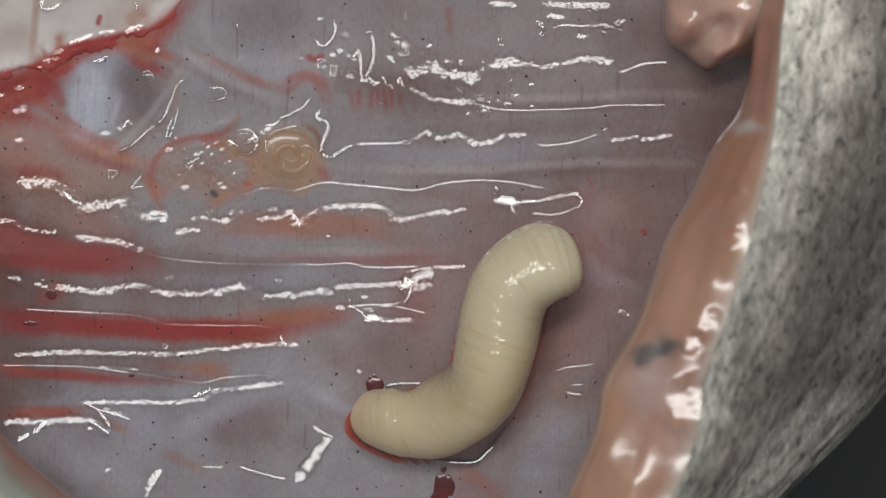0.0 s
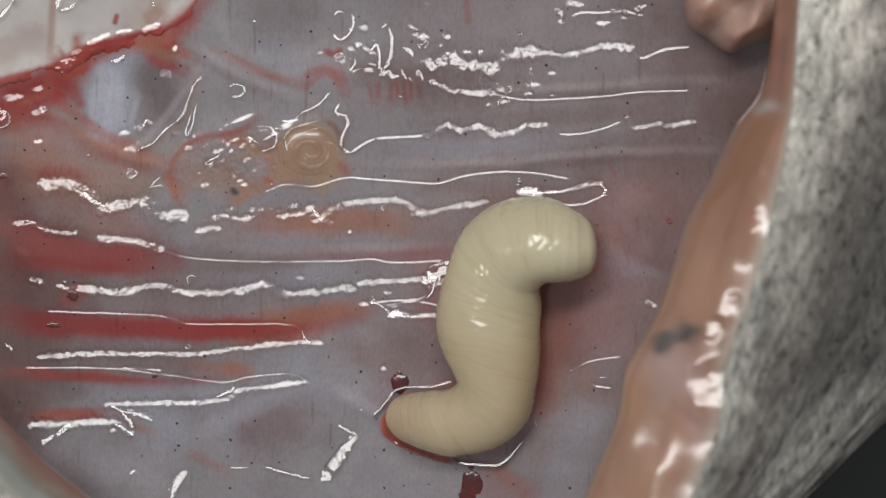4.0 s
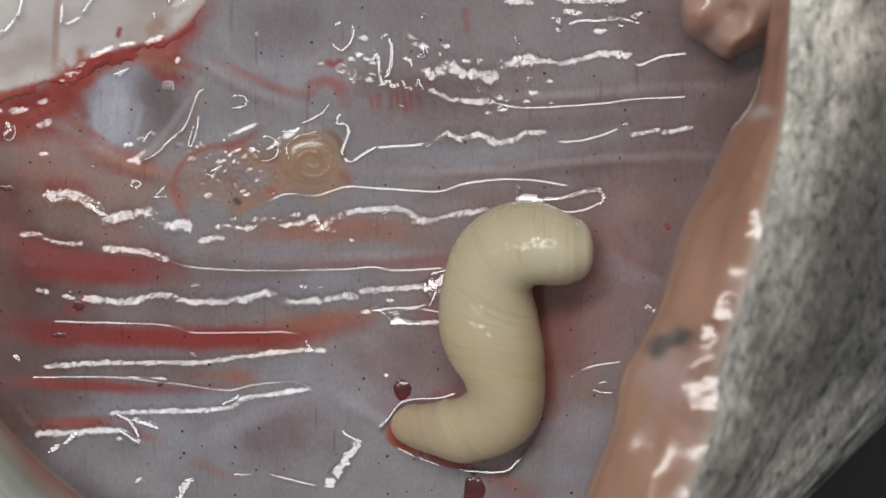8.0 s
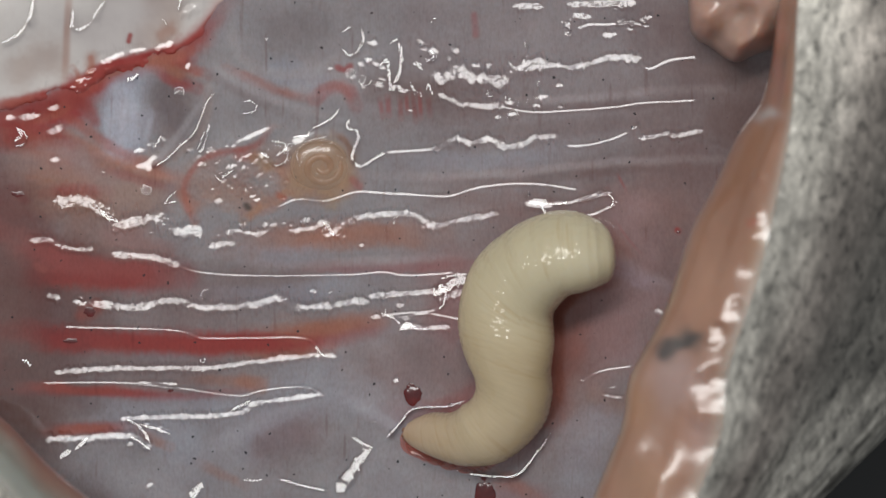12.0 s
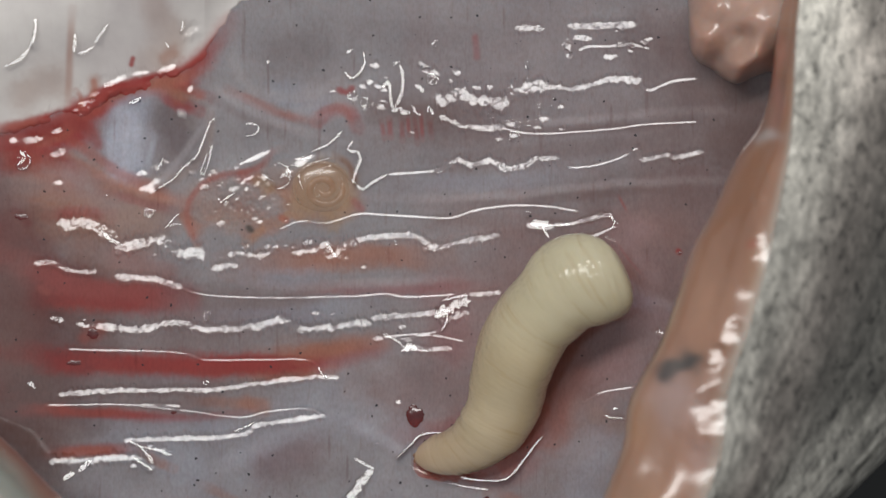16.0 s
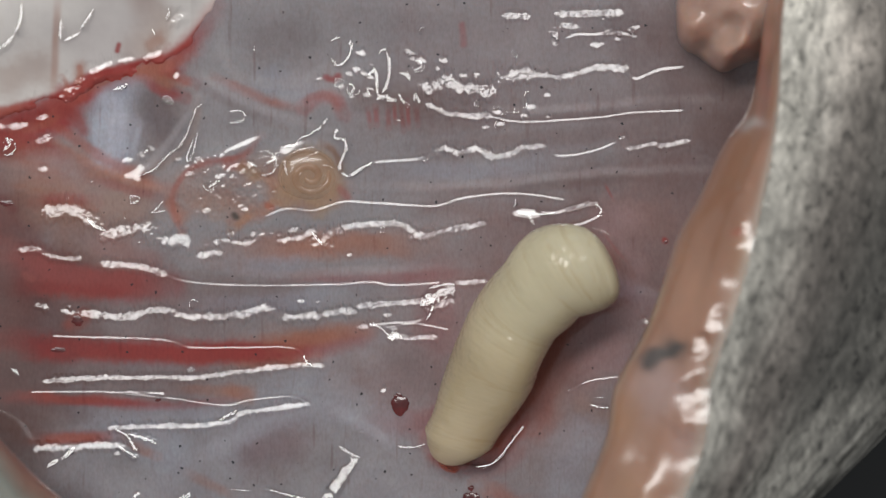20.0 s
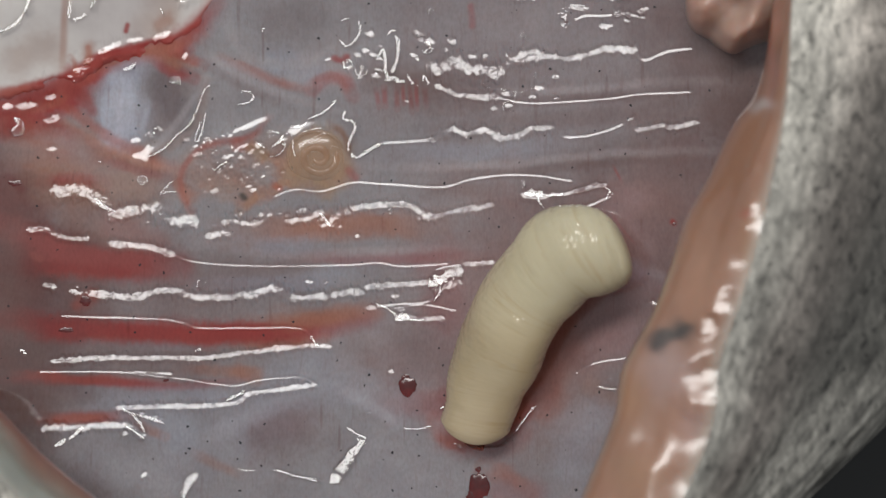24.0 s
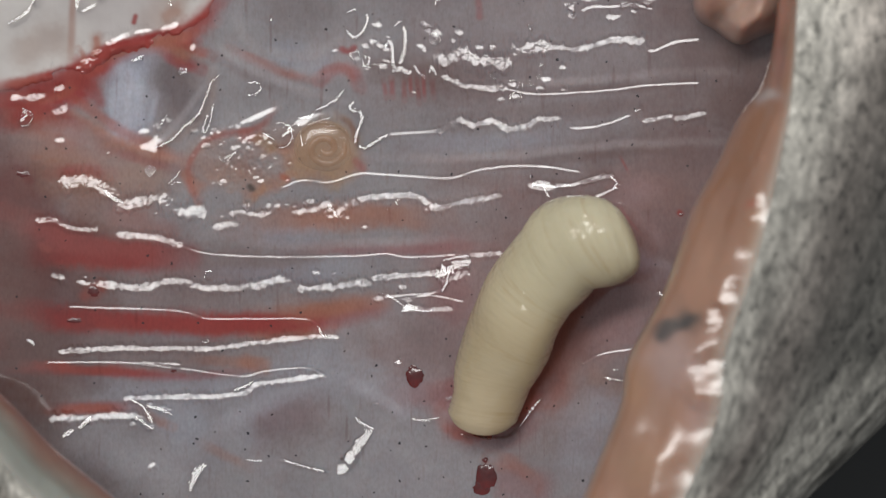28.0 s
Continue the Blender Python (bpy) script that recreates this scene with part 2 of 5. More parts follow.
def skin_material():
    mat, t, b = nodes_of("silver_skin")
    tint = t.nodes.new("ShaderNodeVertexColor")
    tint.layer_name = "stain_shade"
    v = stretched(t, 1.0, 0.42, 0.42, -28)
    blot = noise_of(t, v, 620.0, 5, 0.6)
    col = ramp(t, blot, [(0.30, (0.170, 0.165, 0.151)), (0.5, (0.185, 0.18, 0.165)), (0.70, (0.20, 0.195, 0.179))])
    fine = noise_of(t, v, 4800.0, 4, 0.65)
    col = mixed(t, col, ramp(t, fine, [(0.36, (0.58, 0.58, 0.57)), (0.62, (1.25, 1.25, 1.23))]), 0.75, "MULTIPLY")
    speck = noise_of(t, stretched(t, 1.0, 0.6, 0.6, -20), 3000.0, 2, 0.5)
    col = mixed(t, col, ramp(t, speck, [(0.32, (0.34, 0.34, 0.34)), (0.41, (1.0, 1.0, 1.0)), (0.62, (1.0, 1.0, 1.0)), (0.70, (1.3, 1.3, 1.32))]), 0.8, "MULTIPLY")
    col = mixed(t, col, tint.outputs["Color"], 1.0, "MULTIPLY")
    t.links.new(col, b.inputs["Base Color"])
    b.inputs["Roughness"].default_value = 0.38
    b.inputs["Metallic"].default_value = 0.1
    bumped(t, b, fine, 0.4, 0.1 * MM)
    return mat


SKIN = skin_material()


def part(name, mesh, material, parent, label="", matrix=None):
    ob = new(name, mesh)
    mesh.materials.append(material)
    for p in mesh.polygons:
        p.use_smooth = True
    if parent is not None:
        ob.parent = parent
        ob.matrix_parent_inverse = parent.matrix_world.inverted()
    if matrix is not None:
        ob.matrix_basis = matrix
    return tagged(ob, label)


def grid_mesh(name, rows):
    """A sheet from an array of rows of places, shape (n, m, 3), in metres."""
    n, m, _ = rows.shape
    k = (np.arange(n - 1)[:, None] * m + np.arange(m - 1)).ravel()
    faces = np.stack([k, k + 1, k + m + 1, k + m], 1)
    mesh = bpy.data.meshes.new(name)
    mesh.vertices.add(n * m)
    mesh.vertices.foreach_set("co", rows.reshape(-1).astype(np.float32))
    mesh.loops.add(faces.size)
    mesh.loops.foreach_set("vertex_index", faces.ravel().astype(np.int32))
    mesh.polygons.add(len(faces))
    mesh.polygons.foreach_set("loop_start", np.arange(0, faces.size, 4, dtype=np.int32))
    mesh.update(calc_edges=True)
    mesh.validate()
    return mesh


# ---- the tray ----
def tray():
    rows = np.array([[(x, y, -0.025) for x in np.linspace(-1.5, 1.5, 13)] for y in np.linspace(1.5, -1.5, 13)])
    ob = new("ground", grid_mesh("ground", rows[::-1]))
    ob.data.materials.append(TABLE)
    tagged(ob, "matt black tray surface under the opened fish", "tray", kind="structure")


tray()

# ---- the opened fish ----
fish = tagged(new("fish"), "gutted silver fish, belly cut open, wet pinkish-grey cavity", "fish")
fish.location = (0, 0, -0.025)
bpy.context.view_layer.update()


def base_height(x, y):
    """The broad hollow of the belly cavity, in millimetres."""
    u = np.maximum(np.asarray(x, float) - 560, 0)
    z = 2.9 * (u - 60 * (1 - np.exp(-u / 60))) / 680 - 0.1 * smooth((380 - y) / 420) * smooth((800 - x) / 450)
    z += 0.12 * smooth((y - 520) / 300) * smooth((760 - x) / 300)
    z += 0.35 * smooth((150 - (np.asarray(x, float) + 80) * 0.654 + (np.asarray(y, float) - 680) * 0.756) / 200)
    z += 0.05 * field(x, y * 2.4, 230, 3) + 0.012 * field(x, y * 3, 110, 4)
    return z


def to_line(x, y, pts):
    """For every place the nearest distance to a broken line, and the offset from it down the plan."""
    best = np.full(x.shape, 1e9)
    offy = np.zeros(x.shape)
    offx = np.zeros(x.shape)
    for a, b in zip(pts[:-1], pts[1:]):
        d = b - a
        u = np.clip(((x - a[0]) * d[0] + (y - a[1]) * d[1]) / max(d @ d, 1e-9), 0, 1)
        ex, ey = x - a[0] - u * d[0], y - a[1] - u * d[1]
        q = ex * ex + ey * ey
        m = q < best
        best[m], offx[m], offy[m] = q[m], ex[m], ey[m]
    return np.sqrt(best), offx, offy


# wet edges of the muscle bands: width, raggedness, then the line they follow
WET_EDGES = []


def wet_edge(width, ragged, *line):
    WET_EDGES.append((width, ragged, list(line)))


wet_edge(9, 6, (765, 130), (800, 118), (830, 130), (870, 132), (900, 112), (940, 105))
wet_edge(4, 4, (955, 108), (1010, 110), (1060, 95), (1110, 97))
wet_edge(4, 2, (1112, 100), (1130, 115), (1155, 105), (1175, 98), (1210, 95))
wet_edge(4, 2, (1010, 42), (1025, 36), (1060, 36), (1095, 32), (1128, 40))
wet_edge(5, 3, (900, 3), (935, 3))
wet_edge(5, 3, (1000, 0), (1100, -2))
wet_edge(4, 4, (765, 160), (800, 175), (840, 180), (870, 178))
wet_edge(3.5, 1, (870, 180), (930, 190), (1060, 183), (1120, 175), (1210, 171))
wet_edge(5, 1, (670, 260), (720, 257), (755, 254))
wet_edge(4, 5, (755, 254), (790, 235), (815, 244), (850, 238), (870, 250), (900, 250), (935, 235), (960, 230))
wet_edge(3.5, 2, (988, 240), (990, 250), (1030, 248), (1060, 240), (1090, 228))
wet_edge(4, 3, (1107, 220), (1120, 238), (1160, 230), (1180, 233), (1220, 225))
wet_edge(3.5, 1.5, (475, 355), (510, 342), (560, 345), (610, 330), (660, 332), (770, 338), (820, 325), (880, 317), (940, 318), (1000, 327))
wet_edge(9, 6, (85, 345), (130, 345), (170, 365), (190, 385), (230, 380), (260, 377), (290, 397), (330, 400))
wet_edge(5, 4, (360, 425), (390, 420))
wet_edge(6, 6, (400, 400), (440, 405), (465, 385))
wet_edge(5, 5, (500, 398), (530, 395), (560, 385), (560, 405), (600, 378))
wet_edge(4, 4, (615, 375), (700, 368), (730, 380), (755, 392), (800, 380), (860, 370))
wet_edge(5, 2, (965, 352), (990, 350), (1030, 340), (1060, 335))
wet_edge(4, 2, (1068, 355), (1030, 372), (985, 373))
wet_edge(4, 3, (40, 415), (65, 413), (95, 427), (140, 430))
wet_edge(6, 3, (185, 440), (230, 443), (265, 448), (290, 457))
wet_edge(3.5, 1.2, (290, 457), (340, 472), (450, 478), (600, 476), (660, 472), (700, 478), (780, 474))
wet_edge(5, 4, (148, 527), (220, 533), (290, 520), (330, 533), (420, 530), (475, 518), (510, 535), (570, 530), (620, 522))
wet_edge(4, 3, (640, 515), (700, 510), (770, 505))
wet_edge(3.5, 2, (660, 548), (700, 545), (750, 540), (770, 515))
wet_edge(4, 3, (725, 571), (770, 569))
wet_edge(3.5, 1.5, (98, 568), (170, 570), (260, 572), (310, 578), (340, 588), (420, 588), (500, 587), (530, 592), (550, 612))
wet_edge(4, 3, (570, 620), (540, 618), (470, 625), (400, 635), (340, 642), (200, 641), (80, 648))
wet_edge(3.5, 1, (60, 667), (200, 667), (300, 677), (400, 690), (450, 680), (520, 675), (550, 690))
wet_edge(6, 2, (230, 667), (290, 670))
wet_edge(4, 3, (545, 688), (480, 697), (430, 705), (400, 722), (300, 727), (200, 730))
wet_edge(5, 4, (70, 768), (120, 765), (210, 762), (240, 780))
wet_edge(3.5, 1, (475, 838), (520, 850), (558, 858))
wet_edge(3.5, 0.5, (1012, 665), (1045, 648), (1095, 640))
wet_edge(3.5, 0.5, (1050, 690), (1080, 695))
wet_edge(4, 4, (985, 35), (988, 48))
wet_edge(5, 3, (1005, 20), (1020, 22))
wet_edge(5, 3, (70, 513), (80, 516))
wet_edge(5, 3, (118, 524), (128, 527))
wet_edge(4, 3, (725, 65), (735, 75))
wet_edge(4, 3, (1145, 543), (1155, 548))
wet_edge(5, 3, (30, 195), (45, 192))
wet_edge(5, 3, (70, 180), (80, 177))
wet_edge(6, 3, (72, 220), (80, 216))
wet_edge(4, 3, (255, 245), (268, 235))
wet_edge(4, 3, (222, 258), (228, 255))
wet_edge(13, 2, (920, 352), (950, 355))
wet_edge(6, 2, (1012, 346), (1045, 332))
wet_edge(4, 1, (1050, 334), (1062, 338), (1072, 350))
wet_edge(11, 2, (697, 568), (722, 570))
wet_edge(6, 5, (768, 515), (802, 508))
wet_edge(4, 3, (815, 474), (860, 471))
wet_edge(3.5, 1, (690, 552), (740, 546), (795, 556))
# raised strands and folds: height in mm, width, line
FOLDS = []


def tissue_fold(high, width, *line):
    FOLDS.append((high, width, list(line)))


tissue_fold(0.022, 11, (300, 100), (350, 150), (340, 220), (250, 290))
tissue_fold(0.022, 12, (0, 205), (90, 220), (160, 265), (250, 300), (300, 320))
tissue_fold(0.022, 10, (320, 330), (330, 280), (400, 250), (470, 220))
tissue_fold(0.022, 12, (380, 110), (450, 140), (540, 165), (610, 150))
tissue_fold(0.03, 12, (505, 300), (508, 255), (545, 232), (590, 240), (610, 275), (585, 315))
tissue_fold(0.02, 26, (385, -20), (335, 50), (290, 85), (200, 105), (140, 135), (80, 165), (-30, 195))
tissue_fold(0.03, 30, (130, 160), (60, 190), (-20, 215))
tissue_fold(-0.15, 60, (190, 150), (220, 250))
tissue_fold(0.08, 40, (1040, 690), (1080, 670))
tissue_fold(0.009, 9, (352, 147), (321, 198), (271, 258), (225, 293))
tissue_fold(0.007, 9, (335, 150), (300, 205), (258, 250))
tissue_fold(0.009, 10, (321, 87), (412, 143), (513, 184), (614, 214))
tissue_fold(0.009, 11, (98, 181), (139, 247), (210, 288), (281, 313))
tissue_fold(0.009, 10, (300, 330), (305, 285), (345, 255), (420, 240), (468, 210))
tissue_fold(0.008, 12, (392, 17), (402, 87), (493, 128), (584, 98))
tissue_fold(0.016, 12, (470, 262), (500, 245), (522, 262), (510, 290))
tissue_fold(0.016, 16, (350, 290), (400, 285), (440, 310))
tissue_fold(0.012, 12, (360, 330), (420, 345), (470, 325))
# stains in the tissue, and shade put in as colour: colour, width, strength, line
RED, DEEP, ORANGE, TAN, PALE, BROWN, BLUE = ((0.34, 0.025, 0.02), (0.16, 0.012, 0.01), (0.40, 0.16, 0.09), (0.40, 0.24, 0.17),
                                             (0.46, 0.41, 0.41), (0.15, 0.075, 0.062), (0.38, 0.42, 0.50))
STAINS_SHADES = []


def stain_shade(colour, width, strength, *line):
    STAINS_SHADES.append((colour, width, strength, list(line)))


stain_shade((0.32, 0.22, 0.21), 150, 0.5, (800, 560), (900, 700), (1000, 700))
stain_shade((0.24, 0.13, 0.12), 40, 0.6, (1040, 480), (1080, 520), (1060, 600))
stain_shade((0.25, 0.14, 0.13), 130, 0.75, (980, 440), (1120, 440), (1200, 380))
stain_shade((0.27, 0.16, 0.155), 90, 0.6, (1000, 560), (1100, 560))
# the larva's shadow to its right, laid down as brown
stain_shade((0.20, 0.11, 0.10), 46, 0.6, (980, 510), (1000, 560), (960, 600))
stain_shade((0.26, 0.19, 0.19), 200, 0.45, (850, 100), (1200, 150))
stain_shade(BROWN, 130, 0.85, (-40, 300), (20, 440), (-30, 600))
stain_shade(BROWN, 110, 0.42, (1080, 380), (1200, 400), (1180, 300))
# shade between the fatty lobe and the flap, put in as colour
stain_shade(BROWN, 100, 0.55, (1250, 60), (1300, 180))
stain_shade(DEEP, 45, 0.7, (0, 340), (20, 420), (10, 560))
stain_shade(RED, 24, 0.95, (-40, 430), (60, 445), (140, 465), (250, 476), (315, 478))
stain_shade(DEEP, 12, 0.5, (0, 425), (110, 462), (220, 470))
stain_shade(RED, 15, 1.0, (-40, 580), (100, 588), (250, 595), (420, 598), (560, 592), (640, 575))
stain_shade(DEEP, 9, 0.6, (0, 575), (120, 592), (300, 600), (420, 602))
stain_shade(ORANGE, 16, 0.5, (480, 565), (600, 560), (660, 555))
stain_shade(RED, 8, 0.85, (-30, 680), (150, 685), (300, 692), (430, 675))
stain_shade(RED, 8, 0.6, (50, 752), (130, 750), (210, 748))
stain_shade(ORANGE, 24, 0.6, (380, 425), (560, 405), (760, 405))
stain_shade(RED, 12, 0.4, (480, 466), (650, 462), (850, 460))
stain_shade(PALE, 9, 0.6, (330, 432), (420, 450), (520, 456), (700, 449), (840, 440))
stain_shade(PALE, 8, 0.55, (620, 300), (740, 304), (850, 301), (1000, 286), (1150, 276), (1260, 276))
stain_shade(BROWN, 10, 0.4, (700, 318), (880, 315), (1000, 300), (1200, 290))
stain_shade(PALE, 8, 0.45, (800, 172), (1000, 168), (1150, 154), (1300, 150))
stain_shade(BROWN, 9, 0.45, (880, 188), (1050, 182), (1200, 170))
stain_shade(RED, 24, 1.0, (380, -20), (335, 50), (290, 85), (200, 105), (140, 135), (80, 165), (-30, 190))
stain_shade(DEEP, 14, 0.4, (110, 170), (60, 180), (-20, 180))
stain_shade(ORANGE, 24, 0.6, (0, 215), (60, 225), (130, 260), (230, 290))
stain_shade(RED, 12, 0.5, (0, 240), (90, 245), (140, 260))
stain_shade(RED, 9, 0.65, (270, 95), (300, 125), (330, 145))
stain_shade(TAN, 10, 0.3, (330, 130), (350, 160), (330, 230), (250, 285))
stain_shade((0.36, 0.12, 0.085), 9, 0.45, (375, 108), (430, 130), (470, 150), (540, 165))
stain_shade(RED, 12, 0.6, (540, 165), (565, 145), (595, 145), (612, 175))
stain_shade(TAN, 34, 0.4, (380, 320), (470, 270), (540, 300))
stain_shade(ORANGE, 14, 0.55, (305, 330), (325, 350))
stain_shade(ORANGE, 14, 0.4, (420, 360), (470, 340))
stain_shade(BLUE, 30, 0.75, (205, 130), (195, 200), (190, 260))
stain_shade(BLUE, 26, 0.45, (540, 130), (480, 110))
stain_shade(BROWN, 30, 0.35, (270, 160), (290, 190))
stain_shade(BROWN, 40, 0.3, (470, 50), (520, 40))
stain_shade(BLUE, 60, 0.3, (350, 790), (460, 730), (640, 640))
stain_shade(BLUE, 40, 0.35, (150, 700), (300, 780))
stain_shade(BROWN, 70, 0.28, (480, 800), (520, 760))
stain_shade(RED, 5, 0.5, (690, 160), (692, 200))
stain_shade(RED, 5, 0.5, (715, 150), (718, 205))
stain_shade(RED, 5, 0.45, (655, 165), (660, 195))
stain_shade(RED, 5, 0.45, (740, 160), (742, 195))
stain_shade(RED, 7, 0.4, (822, 20), (825, 50))
stain_shade(RED, 16, 0.25, (770, 796), (850, 806), (905, 785), (935, 735))
stain_shade(RED, 30, 0.3, (870, 870), (940, 890))
# again the larva's shadow, darkened in the colour
stain_shade(BROWN, 60, 0.35, (1000, 520), (1010, 600))
stain_shade(RED, 1.8, 0.45, (955, 590), (985, 593), (1000, 586), (1004, 560), (1003, 540))
stain_shade(RED, 2.5, 0.5, (1075, 300), (1090, 330))
stain_shade(RED, 2.5, 0.6, (1070, 380), (1090, 410), (1115, 440))
stain_shade(TAN, 18, 0.4, (1030, 690), (1060, 710), (1090, 705))
stain_shade(BROWN, 60, 0.5, (0, 260), (120, 310), (220, 330))
stain_shade(ORANGE, 60, 0.3, (60, 300), (200, 420))
stain_shade(BROWN, 50, 0.4, (200, 500), (400, 500), (600, 490))
stain_shade(BROWN, 45, 0.35, (100, 620), (400, 630))
stain_shade(RED, 40, 0.35, (780, 560), (775, 480))
stain_shade(RED, 30, 0.35, (690, 720), (760, 720), (830, 690))
stain_shade(TAN, 60, 0.35, (60, 40), (200, 20))
stain_shade(BROWN, 40, 0.45, (640, 170), (760, 175), (880, 160))
stain_shade(PALE, 40, 0.4, (540, 125), (590, 120))
stain_shade(PALE, 20, 0.5, (560, 600), (640, 610), (760, 690), (600, 640))
stain_shade(DEEP, 26, 0.75, (-30, 400), (40, 430), (110, 455))
stain_shade(DEEP, 22, 0.8, (-40, 560), (40, 575), (120, 590))
stain_shade(DEEP, 9, 0.8, (80, 592), (120, 598), (150, 596))
stain_shade(RED, 14, 0.5, (0, 660), (80, 690))
stain_shade(BROWN, 30, 0.6, (-20, 640), (20, 720), (60, 790))
stain_shade(ORANGE, 12, 0.6, (400, 615), (480, 612), (560, 606))
stain_shade(ORANGE, 10, 0.6, (300, 660), (400, 668), (450, 665))
stain_shade(ORANGE, 9, 0.5, (230, 750), (260, 770), (280, 780))
stain_shade(RED, 6, 0.7, (580, 110), (590, 115), (600, 108))
stain_shade(ORANGE, 18, 0.5, (1060, 420), (1090, 440))
stain_shade(ORANGE, 30, 0.15, (1080, 350), (1180, 370))
stain_shade(BROWN, 16, 0.35, (760, 240), (1000, 215), (1200, 205))
stain_shade(BROWN, 14, 0.35, (720, 345), (860, 340))
stain_shade(BLUE, 16, 0.35, (680, 280), (860, 275), (1000, 262))
stain_shade(BLUE, 18, 0.35, (420, 445), (560, 440))
stain_shade(BLUE, 20, 0.4, (300, 505), (460, 510), (640, 490))
stain_shade(BLUE, 16, 0.4, (200, 615), (340, 618))
stain_shade(BLUE, 16, 0.4, (200, 705), (420, 700))
stain_shade(BLUE, 30, 0.4, (1050, 730), (1000, 830))
stain_shade(BROWN, 40, 0.45, (300, 150), (280, 200))
stain_shade(ORANGE, 12, 0.5, (330, 120), (300, 110))
stain_shade(ORANGE, 20, 0.45, (350, 330), (330, 300), (360, 275))
stain_shade(ORANGE, 10, 0.6, (400, 300), (430, 290), (455, 300))
stain_shade(TAN, 60, 0.35, (100, 300), (240, 310))
stain_shade(RED, 10, 0.6, (60, 265), (110, 270), (130, 285))
stain_shade(RED, 30, 0.95, (-40, 225), (40, 205), (110, 180), (150, 140))
stain_shade(DEEP, 12, 0.4, (-20, 200), (60, 190), (110, 175))
stain_shade(RED, 12, 0.8, (130, 150), (200, 112), (270, 98))
stain_shade(ORANGE, 14, 0.8, (230, 100), (270, 105), (290, 120))
stain_shade(BROWN, 40, 0.55, (-20, 620), (30, 660), (60, 720))
stain_shade(PALE, 10, 0.45, (1060, 440), (1120, 475), (1180, 505))
stain_shade((0.14, 0.065, 0.055), 55, 0.8, (-40, 590), (20, 640), (10, 700))
stain_shade((0.20, 0.12, 0.11), 40, 0.4, (100, 625), (60, 720))
stain_shade((0.31, 0.205, 0.19), 150, 0.35, (860, 420), (1000, 600), (1150, 450))
stain_shade(ORANGE, 22, 0.4, (480, 408), (620, 402), (760, 408))
stain_shade(ORANGE, 14, 0.5, (400, 612), (480, 608), (560, 604))
# red-brown tone of the shadow beside the body, put in as colour
stain_shade((0.27, 0.13, 0.11), 60, 0.6, (985, 500), (1010, 580), (960, 640))
stain_shade((0.17, 0.15, 0.16), 34, 0.6, (262, 160), (295, 195))
stain_shade((0.50, 0.52, 0.58), 22, 0.7, (198, 150), (192, 210), (186, 258))
stain_shade((0.58, 0.60, 0.66), 6, 0.6, (204, 130), (200, 200), (196, 268))
stain_shade((0.50, 0.52, 0.58), 5, 0.5, (222, 200), (224, 262))
stain_shade((0.36, 0.10, 0.08), 6, 0.5, (460, 215), (445, 240), (400, 258), (345, 270), (315, 300), (312, 335), (325, 352))
stain_shade(ORANGE, 10, 0.65, (90, 235), (130, 262), (200, 285), (300, 312))
stain_shade(ORANGE, 12, 0.6, (20, 250), (70, 270), (120, 268))
stain_shade((0.36, 0.12, 0.085), 7, 0.4, (380, 108), (420, 130), (470, 152), (520, 165))
stain_shade((0.36, 0.10, 0.075), 8, 0.55, (530, 160), (560, 143), (590, 148), (606, 178))
stain_shade(TAN, 40, 0.5, (60, 320), (200, 325), (300, 325))
stain_shade(ORANGE, 30, 0.5, (500, 290), (540, 310), (590, 310))
stain_shade(RED, 5, 0.5, (668, 160), (670, 195))
stain_shade(RED, 4, 0.55, (725, 150), (727, 200))
stain_shade(RED, 4, 0.5, (700, 155), (703, 190))
stain_shade(BROWN, 26, 0.4, (650, 150), (760, 160))
stain_shade(RED, 10, 0.5, (60, 748), (140, 744), (215, 742))
stain_shade(ORANGE, 14, 0.5, (410, 660), (440, 672))
stain_shade(BROWN, 50, 0.3, (0, 700), (60, 780), (150, 880))
stain_shade((0.23, 0.155, 0.145), 120, 0.5, (20, 500), (200, 530), (380, 560))
stain_shade((0.23, 0.17, 0.165), 80, 0.4, (30, 640), (300, 650))
stain_shade((0.26, 0.19, 0.18), 60, 0.45, (620, 640), (740, 640))
stain_shade(RED, 20, 0.85, (-40, 590), (100, 592), (300, 597), (500, 594), (650, 566))
stain_shade(ORANGE, 12, 0.5, (420, 575), (560, 570), (660, 556))
stain_shade(RED, 24, 0.7, (-40, 470), (100, 478), (300, 480))
stain_shade(DEEP, 14, 0.7, (-20, 580), (60, 590), (130, 598))
stain_shade(DEEP, 12, 0.5, (0, 470), (120, 474), (220, 470))
stain_shade(RED, 8, 0.7, (-30, 682), (150, 684), (300, 686))
stain_shade((0.13, 0.055, 0.05), 90, 0.6, (-60, 480), (50, 520), (-20, 650))
stain_shade((0.16, 0.08, 0.07), 60, 0.45, (90, 480), (150, 540))
stain_shade(RED, 16, 0.6, (0, 235), (50, 222), (100, 240), (135, 262))
stain_shade(ORANGE, 18, 0.6, (10, 285), (80, 300), (170, 300))
stain_shade(DEEP, 9, 0.6, (0, 320), (15, 332), (24, 345))
stain_shade(RED, 14, 0.6, (60, 330), (120, 322), (170, 335))
stain_shade(RED, 10, 0.5, (150, 290), (220, 305), (290, 325))
stain_shade(RED, 9, 0.65, (255, 105), (275, 125), (300, 140), (330, 148))
stain_shade(ORANGE, 16, 0.5, (340, 290), (400, 320), (450, 345))
stain_shade(TAN, 26, 0.45, (330, 300), (400, 345), (480, 330))
